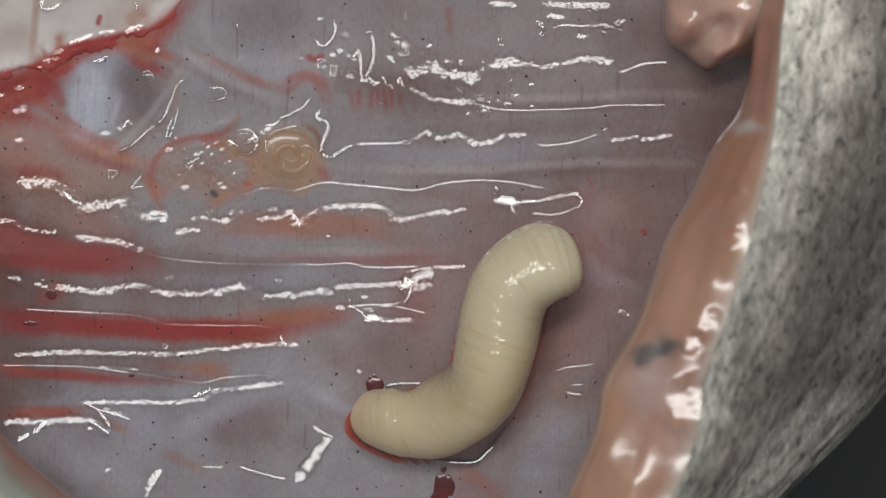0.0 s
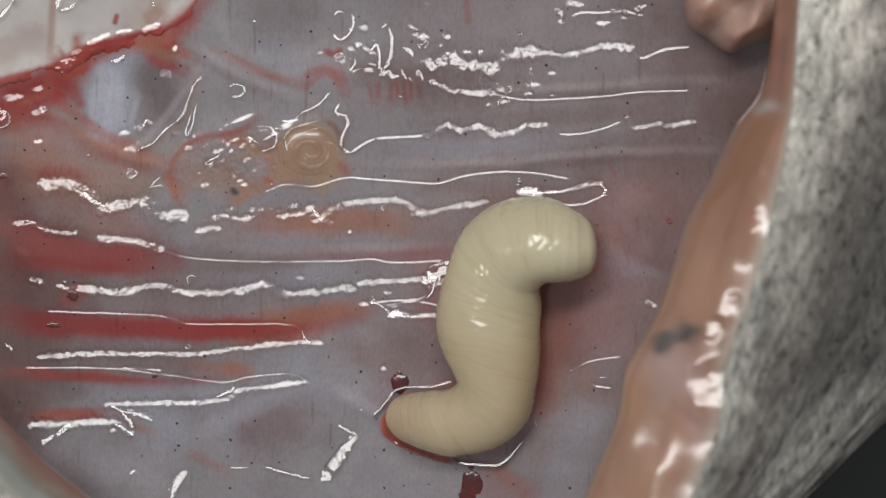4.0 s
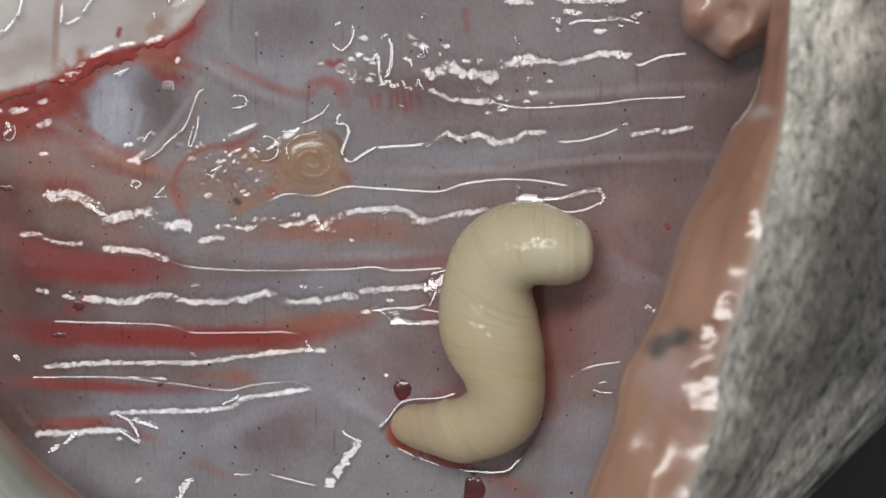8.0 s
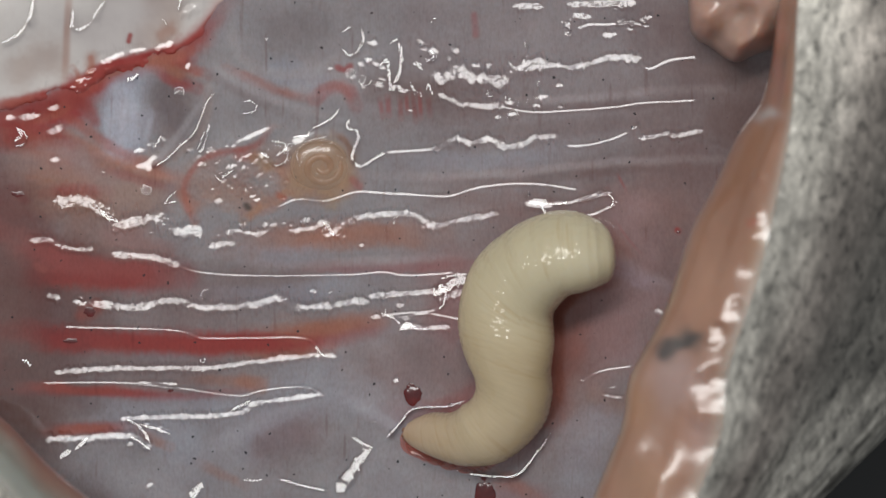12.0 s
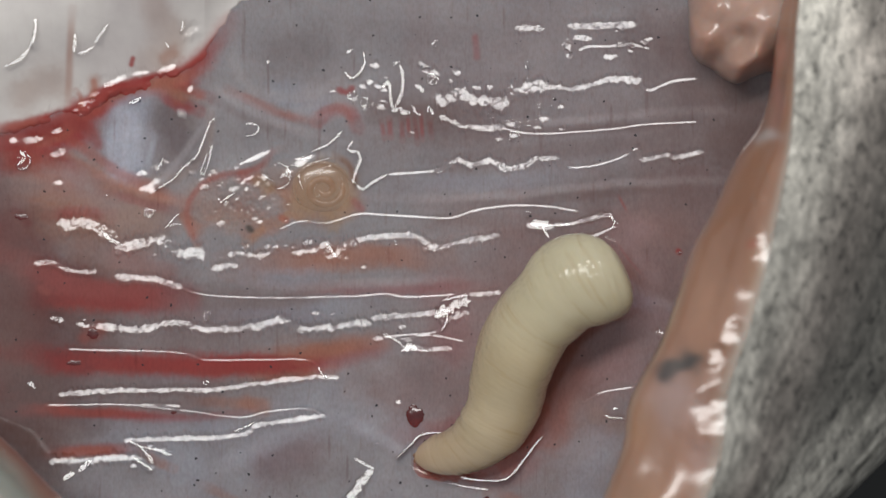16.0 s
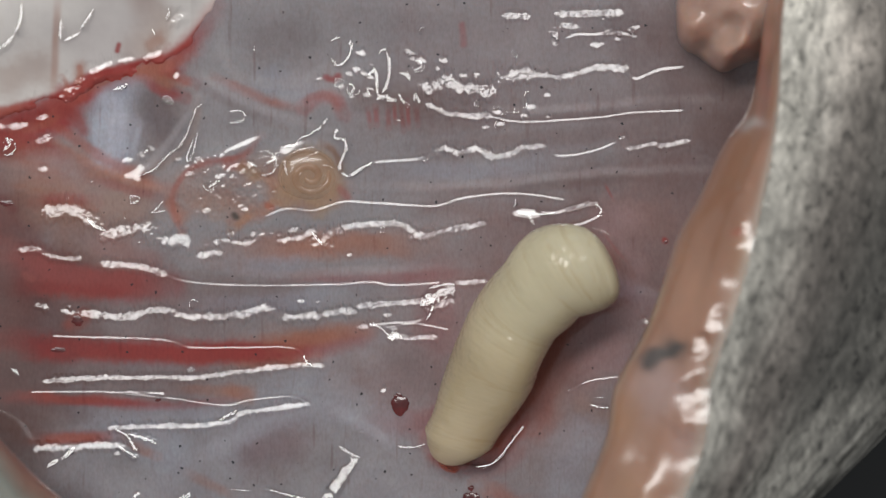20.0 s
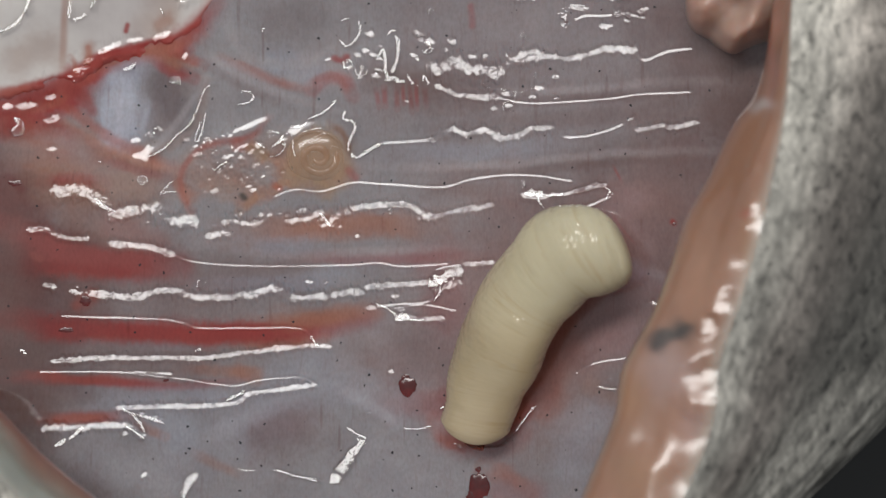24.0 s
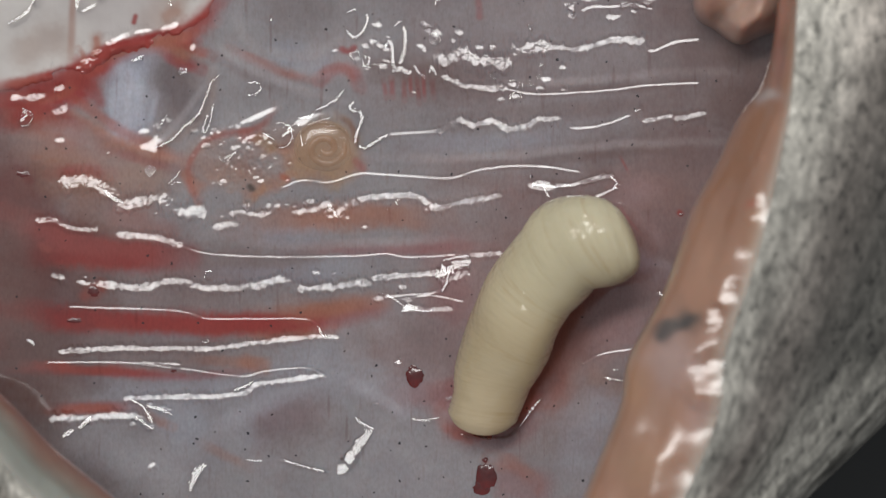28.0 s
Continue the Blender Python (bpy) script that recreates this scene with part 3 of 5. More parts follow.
stain_shade((0.43, 0.43, 0.46), 30, 0.45, (560, 650), (640, 690), (760, 745))
stain_shade((0.43, 0.43, 0.46), 40, 0.45, (110, 790), (200, 830), (300, 850))
stain_shade((0.40, 0.39, 0.41), 70, 0.4, (640, 820), (780, 880))
stain_shade((0.40, 0.39, 0.42), 50, 0.4, (1000, 760), (1020, 850))
stain_shade((0.38, 0.37, 0.39), 40, 0.4, (400, 780), (440, 850))
stain_shade((0.36, 0.22, 0.19), 20, 0.4, (960, 620), (990, 680), (960, 740))
stain_shade(ORANGE, 9, 0.35, (330, 810), (380, 830), (420, 850))
stain_shade((0.26, 0.17, 0.165), 50, 0.5, (690, 650), (800, 640))
stain_shade((0.30, 0.10, 0.09), 20, 0.5, (720, 716), (790, 709), (830, 685))
stain_shade((0.44, 0.12, 0.07), 14, 0.6, (150, 130), (215, 108), (285, 92), (335, 60))
stain_shade((0.46, 0.13, 0.075), 12, 0.6, (-20, 205), (60, 195), (120, 165))
stain_shade((0.46, 0.18, 0.11), 8, 0.55, (100, 225), (150, 258), (230, 288), (310, 316))
stain_shade((0.43, 0.19, 0.12), 9, 0.5, (0, 262), (60, 268), (130, 272))
stain_shade((0.14, 0.075, 0.07), 55, 0.55, (-30, 620), (60, 640), (110, 690))
stain_shade((0.46, 0.48, 0.545), 42, 0.65, (215, 120), (205, 170), (200, 230))
stain_shade((0.52, 0.55, 0.62), 9, 0.55, (170, 190), (172, 240))
stain_shade((0.52, 0.55, 0.62), 7, 0.5, (218, 150), (214, 235))
stain_shade((0.52, 0.55, 0.62), 6, 0.5, (246, 190), (238, 250))
stain_shade((0.42, 0.10, 0.06), 10, 0.55, (60, 175), (130, 215), (175, 250), (240, 280), (300, 305))
stain_shade((0.40, 0.36, 0.37), 10, 0.45, (330, 110), (400, 125), (470, 160), (520, 190))
stain_shade((0.30, 0.03, 0.025), 22, 0.85, (-70, 566), (-20, 570), (60, 582), (150, 594))
stain_shade((0.34, 0.04, 0.03), 15, 0.8, (100, 592), (250, 598), (420, 600), (540, 590))
stain_shade((0.42, 0.16, 0.09), 15, 0.5, (480, 582), (560, 574), (640, 562))
stain_shade((0.32, 0.04, 0.03), 18, 0.75, (-60, 474), (60, 478), (180, 484), (280, 484))
stain_shade((0.34, 0.06, 0.04), 9, 0.8, (10, 672), (100, 677), (220, 680))
stain_shade((0.40, 0.11, 0.07), 9, 0.75, (60, 755), (130, 750), (195, 745))
stain_shade((0.22, 0.05, 0.04), 50, 0.5, (-60, 470), (0, 520), (-30, 600))
stain_shade((0.40, 0.07, 0.045), 16, 0.7, (60, 180), (120, 148), (170, 118), (230, 98))
stain_shade((0.38, 0.06, 0.04), 10, 0.6, (290, 92), (320, 110), (350, 120))
stain_shade((0.40, 0.12, 0.08), 22, 0.5, (0, 230), (60, 250), (130, 290))
stain_shade((0.40, 0.14, 0.09), 16, 0.5, (850, 830), (900, 850), (925, 880))
# blood-tinged fluid right of the body, together with the head's shadow as colour
stain_shade((0.33, 0.12, 0.09), 48, 0.75, (1020, 500), (985, 560), (960, 630), (945, 700))
stain_shade((0.40, 0.085, 0.05), 18, 0.8, (938, 685), (905, 742), (868, 776), (822, 788), (785, 780), (765, 750))
stain_shade((0.28, 0.025, 0.018), 17, 0.8, (-60, 210), (0, 196), (60, 180), (112, 158))
stain_shade((0.30, 0.03, 0.02), 12, 0.7, (110, 160), (135, 175), (150, 200))
stain_shade((0.42, 0.13, 0.07), 9, 0.7, (150, 128), (215, 104), (270, 96), (320, 80))
stain_shade((0.17, 0.05, 0.042), 70, 0.6, (-70, 330), (-30, 420), (-20, 500))
stain_shade((0.20, 0.06, 0.05), 30, 0.5, (-40, 400), (60, 440), (160, 462))
stain_shade((0.23, 0.15, 0.155), 40, 0.55, (465, 772), (512, 756))
stain_shade((0.45, 0.45, 0.49), 12, 0.5, (560, 686), (640, 716), (720, 775))
stain_shade((0.45, 0.45, 0.49), 16, 0.45, (540, 700), (430, 745), (330, 800))
# more of that shade, darkened into the gap below the lobe
stain_shade((0.15, 0.085, 0.075), 50, 0.8, (1290, 115), (1330, 165), (1300, 215))
stain_shade((0.41, 0.385, 0.39), 7, 0.55, (352, 147), (321, 198), (271, 258), (225, 293))
stain_shade((0.42, 0.395, 0.40), 8, 0.5, (321, 87), (412, 143), (513, 184), (614, 214))
stain_shade((0.24, 0.19, 0.19), 9, 0.5, (330, 105), (412, 158), (500, 198))
stain_shade((0.23, 0.21, 0.215), 44, 0.42, (485, 60), (520, 42), (560, 58))
stain_shade((0.24, 0.215, 0.22), 24, 0.3, (500, 55), (540, 50))
stain_shade((0.40, 0.38, 0.385), 10, 0.5, (392, 0), (395, 70), (440, 112), (520, 120), (590, 92))
stain_shade((0.40, 0.37, 0.36), 26, 0.45, (350, 290), (400, 285), (450, 305))
stain_shade((0.42, 0.20, 0.11), 8, 0.6, (440, 300), (460, 285), (490, 300))
stain_shade((0.44, 0.22, 0.12), 7, 0.6, (470, 345), (490, 330), (510, 335))
# the lobe's shadow on the lining beside it, painted in
stain_shade((0.20, 0.14, 0.135), 60, 0.6, (1130, 30), (1180, 90), (1170, 160))
stain_shade((0.3, 0.27, 0.265), 34, 0.4, (349, 309), (399, 299), (429, 314))
stain_shade((0.37, 0.1, 0.075), 5, 0.5, (329, 384), (311, 351), (307, 314), (334, 276), (369, 259), (399, 254), (431, 249), (451, 229), (469, 212))
stain_shade((0.42, 0.1, 0.07), 12, 0.5, (404, 261), (431, 265))
stain_shade((0.46, 0.15, 0.09), 9, 0.5, (305, 334), (317, 359), (327, 377))
stain_shade((0.4, 0.25, 0.13), 12, 0.6, (435, 271), (457, 281))
stain_shade((0.44, 0.22, 0.11), 9, 0.6, (414, 377), (439, 357), (451, 347))
stain_shade((0.44, 0.14, 0.09), 7, 0.7, (477, 337), (483, 341))
stain_shade((0.05, 0.045, 0.035), 6, 0.8, (418, 353), (421, 357))
stain_shade((0.44, 0.29, 0.16), 30, 0.7, (527, 309), (539, 269), (574, 259), (579, 299), (564, 324))
stain_shade((0.24, 0.12, 0.07), 6, 0.7, (571, 225), (593, 239), (604, 261), (601, 284))
stain_shade((0.36, 0.11, 0.1), 7, 0.6, (605, 307), (617, 321))
stain_shade((0.3, 0.06, 0.05), 26, 0.7, (-41, 399), (19, 419), (59, 439))
stain_shade((0.33, 0.075, 0.065), 19, 0.8, (9, 441), (89, 451), (199, 467), (299, 477))
stain_shade((0.34, 0.09, 0.07), 7, 0.7, (44, 461), (57, 467))
stain_shade((0.3, 0.07, 0.05), 15, 0.75, (129, 544), (145, 534))
stain_shade((0.33, 0.15, 0.13), 22, 0.45, (189, 404), (229, 419), (274, 431))
stain_shade((0.19, 0.145, 0.13), 60, 0.5, (-41, 339), (-11, 479), (-1, 599), (29, 679))
stain_shade((0.42, 0.27, 0.275), 55, 0.4, (1084, 369), (1109, 469), (1069, 599))
stain_shade((0.40, 0.33, 0.38), 16, 0.4, (1064, 459), (1109, 484), (1149, 499))
stain_shade((0.34, 0.03, 0.025), 5, 0.9, (1180, 400), (1182, 402))
stain_shade((0.35, 0.275, 0.265), 34, 0.5, (-40, 300), (60, 275), (150, 305), (230, 330))
stain_shade((0.34, 0.29, 0.285), 20, 0.4, (60, 240), (120, 262), (170, 290))
LEFT = [(1400, -160), (1365, 0), (1350, 110), (1330, 180), (1290, 235), (1248, 325), (1208, 400), (1182, 480), (1152, 562), (1100, 660), (1084, 750), (1040, 860), (960, 1060)]
SIDE = [(2000, -160), (1900, 150), (1800, 420), (1640, 660), (1568, 742), (1420, 884), (1240, 1060)]
STEP = 1.3
HEIGHTS = []


def surface(px, py, layer=0):
    """The height of the lining in millimetres, or, as layer 1, of the bladder's wall."""
    xs, ys, z = HEIGHTS[layer]
    return float(z[min(max(int(round((py - ys[0]) / STEP)), 0), len(ys) - 1), min(max(int(round((px - xs[0]) / STEP)), 0), len(xs) - 1)])


def shine_slope(p):
    """The slopes at which a wet surface at the places p, in metres, mirrors the lamp to one who stands above the cavity."""
    to_lamp, to_eye = np.array(LAMP_AT) - p, np.array((0, 0, EYE * MM)) - p
    h = to_lamp / np.linalg.norm(to_lamp, axis=-1, keepdims=True) + to_eye / np.linalg.norm(to_eye, axis=-1, keepdims=True)
    return -h[..., 0] / h[..., 2], -h[..., 1] / h[..., 2]


def window(xs, ys, pts, reach):
    lo, hi = pts.min(0) - reach, pts.max(0) + reach
    i0, i1 = np.searchsorted(ys, [lo[1], hi[1]])
    j0, j1 = np.searchsorted(xs, [lo[0], hi[0]])
    return slice(i0, i1), slice(j0, j1)


def wet(x, y, z, xs, ys, edges, soft=2.2, rippled=None):
    """Tilt narrow facets of wet film along the given lines towards the lamp, with ragged borders."""
    k = 0.025 * MM
    gx, gy = shine_slope(np.stack([(x - 784) * k, (441 - y) * k, z * MM], -1))
    for n, (width, ragged, line) in enumerate(edges):
        pts = spline(line, 6 * len(line))
        s = window(xs, ys, pts, (5 + 2 * soft) * width + 3 * ragged + 6)
        u, v = x[s], y[s]
        if min(u.shape) < 4:
            continue
        run = np.abs(pts[-1] - pts[0])
        steep = run[1] > 0.8 * run[0]
        rough = 0.3 * ragged if steep else ragged
        half = max(width * (0.52 if ragged >= 3 else 0.3), 0.9)
        half = 1.12 * half * np.clip(1 + (0.17 * rough if ragged >= 3 else 0.1 * rough) * (0.5 * field(u, v * 0.4, 7, 320 + n) + 0.7 * field(u, v, 24, 200 + n)), 0.5, 2.6)
        if ragged >= 3:
            half = half + 0.75 * rough * np.maximum(field(u, v * 0.25, 4.2, 350 + n) - 0.1, 0)
        wy = v + rough * (0.8 * field(u, v * 0.5, 19, 400 + n) + 0.35 * field(u, v * 0.3, 7, 440 + n) + 0.22 * field(u, v * 0.3, 3.4, 460 + n))
        d, _, _ = to_line(u, wy, pts)
        true, ox, oy = to_line(u, v, pts)
        if steep:
            oy = np.mod(v + 9 * field(u, v, 16, 620 + n) + 3 * field(u, v, 6, 640 + n), 24) - 12
        else:
            keep = np.minimum(1, (half + 0.8 * rough) / np.maximum(true, 1e-6))
            ox, oy = ox * keep, oy * keep
        fall = 1 - smooth((d - half) / ((0.6 if steep else soft) * half + (4 if ragged >= 3 else 2.4)))
        hy, hx = np.gradient(z[s], STEP * 0.025)
        want_x, want_y = np.clip(gx[s] - hx, -0.1, 0.1), np.clip(gy[s] + hy, -0.45, 0.1)
        rise = (want_x * ox - want_y * oy) * 0.025
        z[s] += rise * fall
        if ragged >= 3 and rippled is not None:
            rippled[s] = np.maximum(rippled[s], 1 - smooth((true - half) / (3.0 * half + 9)))
        if ragged >= 3:
            z[s] += (0.0038 * field(u, v, 3.6, 500 + n) + 0.002 * field(u + 0.7 * v, v, 6, 540 + n)) * fall


def sheen(x, y, z, patches, seed=0, soft=1.6, ripple=0.002):
    """Press flat patches of wet film into a sheet, leaning towards the lamp: width and line."""
    k = 0.025 * MM
    for n, (width, line) in enumerate(patches):
        pts = spline(line, 8 * len(line)) if len(line) > 2 else np.array(line, float)
        cx, cy = pts.mean(0)[:2]
        d, _, _ = to_line(x + 0.35 * width * field(x, y, 17, seed + n), y + 0.35 * width * field(x, y, 13, seed + 40 + n), pts[:, :2])
        near = np.argmin((x - cx) ** 2 + (y - cy) ** 2)
        zc = z.ravel()[near]
        h = k * (EYE - zc) / EYE
        gx, gy = shine_slope(np.array(((cx - 784) * h, (441 - cy) * h, zc * MM)))
        f = 1 - smooth((d - width) / (soft * width + 5))
        z[...] = z * (1 - f) + f * (zc + ((x - cx) * gx - (y - cy) * gy) * 0.025 + ripple * field(x, y, 13, seed + 80))


def paint(x, y, xs, ys, colour, stains):
    """Stains, and shade laid down as colour, go into the tissue along the given lines."""
    for n, (rgb, width, strength, line) in enumerate(stains):
        pts = spline(line, 4 * len(line)) if len(line) > 1 else np.array(line * 2, float)
        s = window(xs, ys, pts, 3.5 * width)
        wx = x[s] + 0.4 * width * field(x[s], y[s], 40, 50 + n)
        wy = y[s] + 0.3 * width * field(x[s], y[s], 60, 90 + n) + 0.15 * width * field(0.4 * x[s], y[s], 12, 170 + n) + 0.16 * width * field(x[s], y[s], 7, 230 + n)
        d, _, _ = to_line(wx, wy, pts)
        ends = np.minimum(np.hypot(x[s] - pts[0][0], y[s] - pts[0][1]), np.hypot(x[s] - pts[-1][0], y[s] - pts[-1][1]))
        reach = np.linalg.norm(pts[-1] - pts[0])
        taper = 0.25 + 0.75 * smooth(ends / (0.3 * reach)) if reach > 5 * width else 1.0
        f = taper * strength * np.exp(-((d / width) ** 3.0)) * (0.97 + 0.14 * field(x[s] + 0.6 * y[s], 2.5 * y[s] - 0.4 * x[s], 60, 130 + n) + 0.08 * field(2 * x[s] - y[s], y[s] + 0.7 * x[s], 22, 131 + n))
        f = np.clip(f, 0, 1)[..., None]
        colour[s] = colour[s] * (1 - f) + np.array(rgb) * f


def stained_sheet(name, x, y, z, colour, alpha=None):
    k = 0.025 * (EYE - z) / EYE
    rows = np.stack([(x - 784) * k, (441 - y) * k, z], -1) * MM
    mesh = grid_mesh(name, rows[::-1])
    attr = mesh.color_attributes.new("stain_shade", "FLOAT_COLOR", "POINT")
    rgba = np.concatenate([colour[::-1], (np.zeros(x.shape) if alpha is None else alpha[::-1])[..., None]], -1)
    attr.data.foreach_set("color", rgba.reshape(-1).astype(np.float32))
    return mesh


def lining():
    xs, ys = np.arange(-130, 1440, STEP), np.arange(-120, 1010, STEP)
    x, y = np.meshgrid(xs, ys)
    z = base_height(x, y)
    colour = np.empty(x.shape + (3,))
    colour[:] = (0.312, 0.300, 0.308)

    paint(x, y, xs, ys, colour, STAINS_SHADES)
    for n, (high, width, line) in enumerate(FOLDS):
        pts = spline(line, 6 * len(line))
        s = window(xs, ys, pts, 3.5 * width)
        d, _, _ = to_line(x[s], y[s], pts)
        z[s] += high * np.exp(-(d / width) ** 2) * (1 + 0.25 * field(x[s], y[s], 40, 700 + n))
    # puckered jelly beside the coiled parasite
    jelly = np.exp(-((((x - 405) / 95) ** 2 + ((y - 308) / 55) ** 2) ** 2))
    z += jelly * (0.018 * field(x, y, 9, 760) + 0.012 * field(x, y, 5, 761))
    rippled = np.zeros(x.shape)
    wet(x, y, z, xs, ys, WET_EDGES, rippled=rippled)
    rng = np.random.RandomState(12)
    specks = []
    for x0, y0, x1, y1, count in ((330, 250, 500, 350, 22), (860, 135, 980, 205, 9), (350, 380, 520, 430, 7), (480, 370, 620, 410, 6), (720, 60, 900, 150, 8), (560, 500, 780, 560, 8),
                                  (160, 380, 340, 410, 4), (200, 720, 300, 790, 4), (620, 60, 770, 170, 6), (60, 100, 800, 870, 14), (980, 0, 1130, 60, 10), (560, 90, 660, 150, 8)):
        for _ in range(count):
            px, py, run = rng.uniform(x0, x1), rng.uniform(y0, y1), rng.uniform(0.5, 3.5)
            specks.append((rng.uniform(2.0, 3.4), rng.choice([1, 3, 4]), [(px, py), (px + run, py - rng.uniform(-0.3, 0.5) * run)]))
    wet(x, y, z, xs, ys, specks)
    HEIGHTS.append((xs, ys, z.copy()))
    lip = np.interp(ys, [p[1] for p in LEFT], [p[0] for p in LEFT])[:, None]
    z = z - 18 * smooth((x - lip - 85) / 60)
    hem = np.interp(y, [p[1] for p in SIDE], [p[0] for p in SIDE]) - 70
    x = np.where(x > hem, hem + 0.02 * (x - hem), x)
    mesh = stained_sheet("cavity_lining", x, y, z, colour, rippled)
    part("cavity_lining", mesh, LINING, fish, "wet pinkish-grey belly lining with red bands and black specks")


lining()


def flank():
    """The outer body below and round the opening, down to the tray."""
    turns = np.linspace(0, 2 * math.pi, 97)
    rows = []
    for out, z in ((0.0, -0.9), (3.0, -0.6), (7.0, -1.8), (11.0, -6.5), (13.5, -14.0), (14.0, -25.0)):
        ring = []
        for a in turns:
            c, d = math.cos(a), math.sin(a)
            k = (abs(c) ** 6 + abs(d) ** 6) ** (-1 / 6)
            u, v = -3.2 + (19.2 + out) * k * c, 0.1 + (13.9 + out) * k * d
            far = 0.025 * (EYE - z) / EYE
            u = min(u, (float(np.interp(441 - v / far, [p[1] for p in SIDE], [p[0] for p in SIDE])) - 520 - 784) * far)
            ring.append((u, v, z + 0.12 * float(field(6 * c + 20, 6 * d + 20 + out, 2, 91))))
        rows.append(ring)
    mesh = grid_mesh("flank", np.array(rows) * MM)
    rgba = np.ones((len(mesh.vertices), 4))
    attr = mesh.color_attributes.new("stain_shade", "FLOAT_COLOR", "POINT")
    attr.data.foreach_set("color", rgba.reshape(-1).astype(np.float32))
    part("flank", mesh, SKIN, fish, "grey skin of the fish's flank")


flank()


def swept(name, material, lines, heights, parent, label, n=130, wob=0.0, seed=0, bumps=(), shine=(), span=20):
    """A sheet laid through lines of the plan, each at its heights, rounded between them."""
    cols = []
    for line, zz in zip(lines, heights):
        pts = spline(line, n)
        z = np.interp(np.linspace(0, 1, n), np.linspace(0, 1, len(zz)), zz)
        cols.append(np.column_stack([pts, z]))
    cols = np.array(cols)
    m = span * (len(lines) - 1) + 1
    out = np.empty((n, m, 3))
    for i in range(n):
        c = cols[:, i]
        q = np.vstack([2 * c[0] - c[1], c, 2 * c[-1] - c[-2]])
        rows = []
        for k in range(1, len(q) - 2):
            t = np.linspace(0, 1, span, endpoint=False)[:, None]
            rows.append(0.5 * (2 * q[k] + (q[k + 1] - q[k - 1]) * t + (2 * q[k - 1] - 5 * q[k] + 4 * q[k + 1] - q[k + 2]) * t**2
                               + (3 * q[k] - q[k - 1] - 3 * q[k + 1] + q[k + 2]) * t**3))
        out[i] = np.vstack(rows + [q[-2:-1]])
    if wob:
        out[..., 2] += wob * field(out[..., 0], out[..., 1], 60, seed) + (0.04 if material is FLESH else 0.16) * wob * field(out[..., 0], out[..., 1], 22, seed + 1)
    for bx, by, high, wide in bumps:
        out[..., 2] += high * np.exp(-((out[..., 0] - bx) ** 2 + (out[..., 1] - by) ** 2) / wide**2)
    if material is FLESH:
        out[..., 2] += 0.002 * field(out[..., 0], out[..., 1], 11, seed + 5) + 0.010 * field(out[..., 0], out[..., 1], 30, seed + 6)
    sheen(out[..., 0], out[..., 1], out[..., 2], shine, 600, 2.4, 0.014)
    k = 0.025 * (EYE - out[..., 2]) / EYE
    places = np.stack([(out[..., 0] - 784) * k, (441 - out[..., 1]) * k, out[..., 2]], -1) * MM
    mesh = grid_mesh(name, places)
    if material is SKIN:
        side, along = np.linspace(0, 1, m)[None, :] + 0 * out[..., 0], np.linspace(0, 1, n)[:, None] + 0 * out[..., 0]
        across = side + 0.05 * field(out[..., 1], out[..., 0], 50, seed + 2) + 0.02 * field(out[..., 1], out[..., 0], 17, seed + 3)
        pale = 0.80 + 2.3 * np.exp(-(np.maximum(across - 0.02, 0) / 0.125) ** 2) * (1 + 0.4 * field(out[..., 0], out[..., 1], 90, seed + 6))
        # brightness fitted into the colour: lighter towards the top
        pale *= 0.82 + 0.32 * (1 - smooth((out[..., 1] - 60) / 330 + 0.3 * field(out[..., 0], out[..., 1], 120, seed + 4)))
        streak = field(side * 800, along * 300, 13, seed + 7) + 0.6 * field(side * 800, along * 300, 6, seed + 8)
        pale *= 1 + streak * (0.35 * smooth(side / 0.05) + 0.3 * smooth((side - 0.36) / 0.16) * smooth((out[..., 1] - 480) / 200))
        # darker past the edge; colour brightened low down against the slope's shade
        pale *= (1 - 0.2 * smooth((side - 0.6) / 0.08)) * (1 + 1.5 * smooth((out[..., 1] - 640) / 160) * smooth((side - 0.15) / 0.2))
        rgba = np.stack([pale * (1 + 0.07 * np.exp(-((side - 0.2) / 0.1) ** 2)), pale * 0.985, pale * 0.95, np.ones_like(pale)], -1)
        attr = mesh.color_attributes.new("stain_shade", "FLOAT_COLOR", "POINT")
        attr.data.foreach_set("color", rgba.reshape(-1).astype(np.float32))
    if material is FLESH:
        rgb = np.empty(out.shape)
        rgb[:] = (0.385, 0.20, 0.125)
        px, py = out[..., 0] + 9 * field(out[..., 0], out[..., 1], 30, 81), out[..., 1] + 9 * field(out[..., 0], out[..., 1], 26, 82)
        for tone, cx, cy, rx, ry, f in FLAP_STAINS_GLEAM:
            f = (f * np.exp(-((((px - cx) / rx) ** 2 + ((py - cy) / ry) ** 2) ** 1.3)))[..., None]
            rgb = rgb * (1 - f) + np.array(tone) * f
        side = np.linspace(0, 1, m)[None, :] + 0 * px
        if seed == 27:
            f = smooth((side + 0.05 * field(px, py, 60, 83) - 0.45) / 0.3)[..., None]
            rgb = np.array((0.28, 0.14, 0.10)) * (1 - f) + np.array((0.30, 0.30, 0.25)) * f
        f = 0.6 * np.exp(-(((side - 0.99) / 0.07) ** 2))[..., None]
        rgb = rgb * (1 - f) + np.array((0.62, 0.56, 0.48)) * f
        f = 0.45 * np.exp(-(((side - 0.35) / 0.05) ** 2))[..., None]
        rgb = rgb * (1 - f) + np.array((0.60, 0.52, 0.46)) * f
        attr = mesh.color_attributes.new("stain_shade", "FLOAT_COLOR", "POINT")
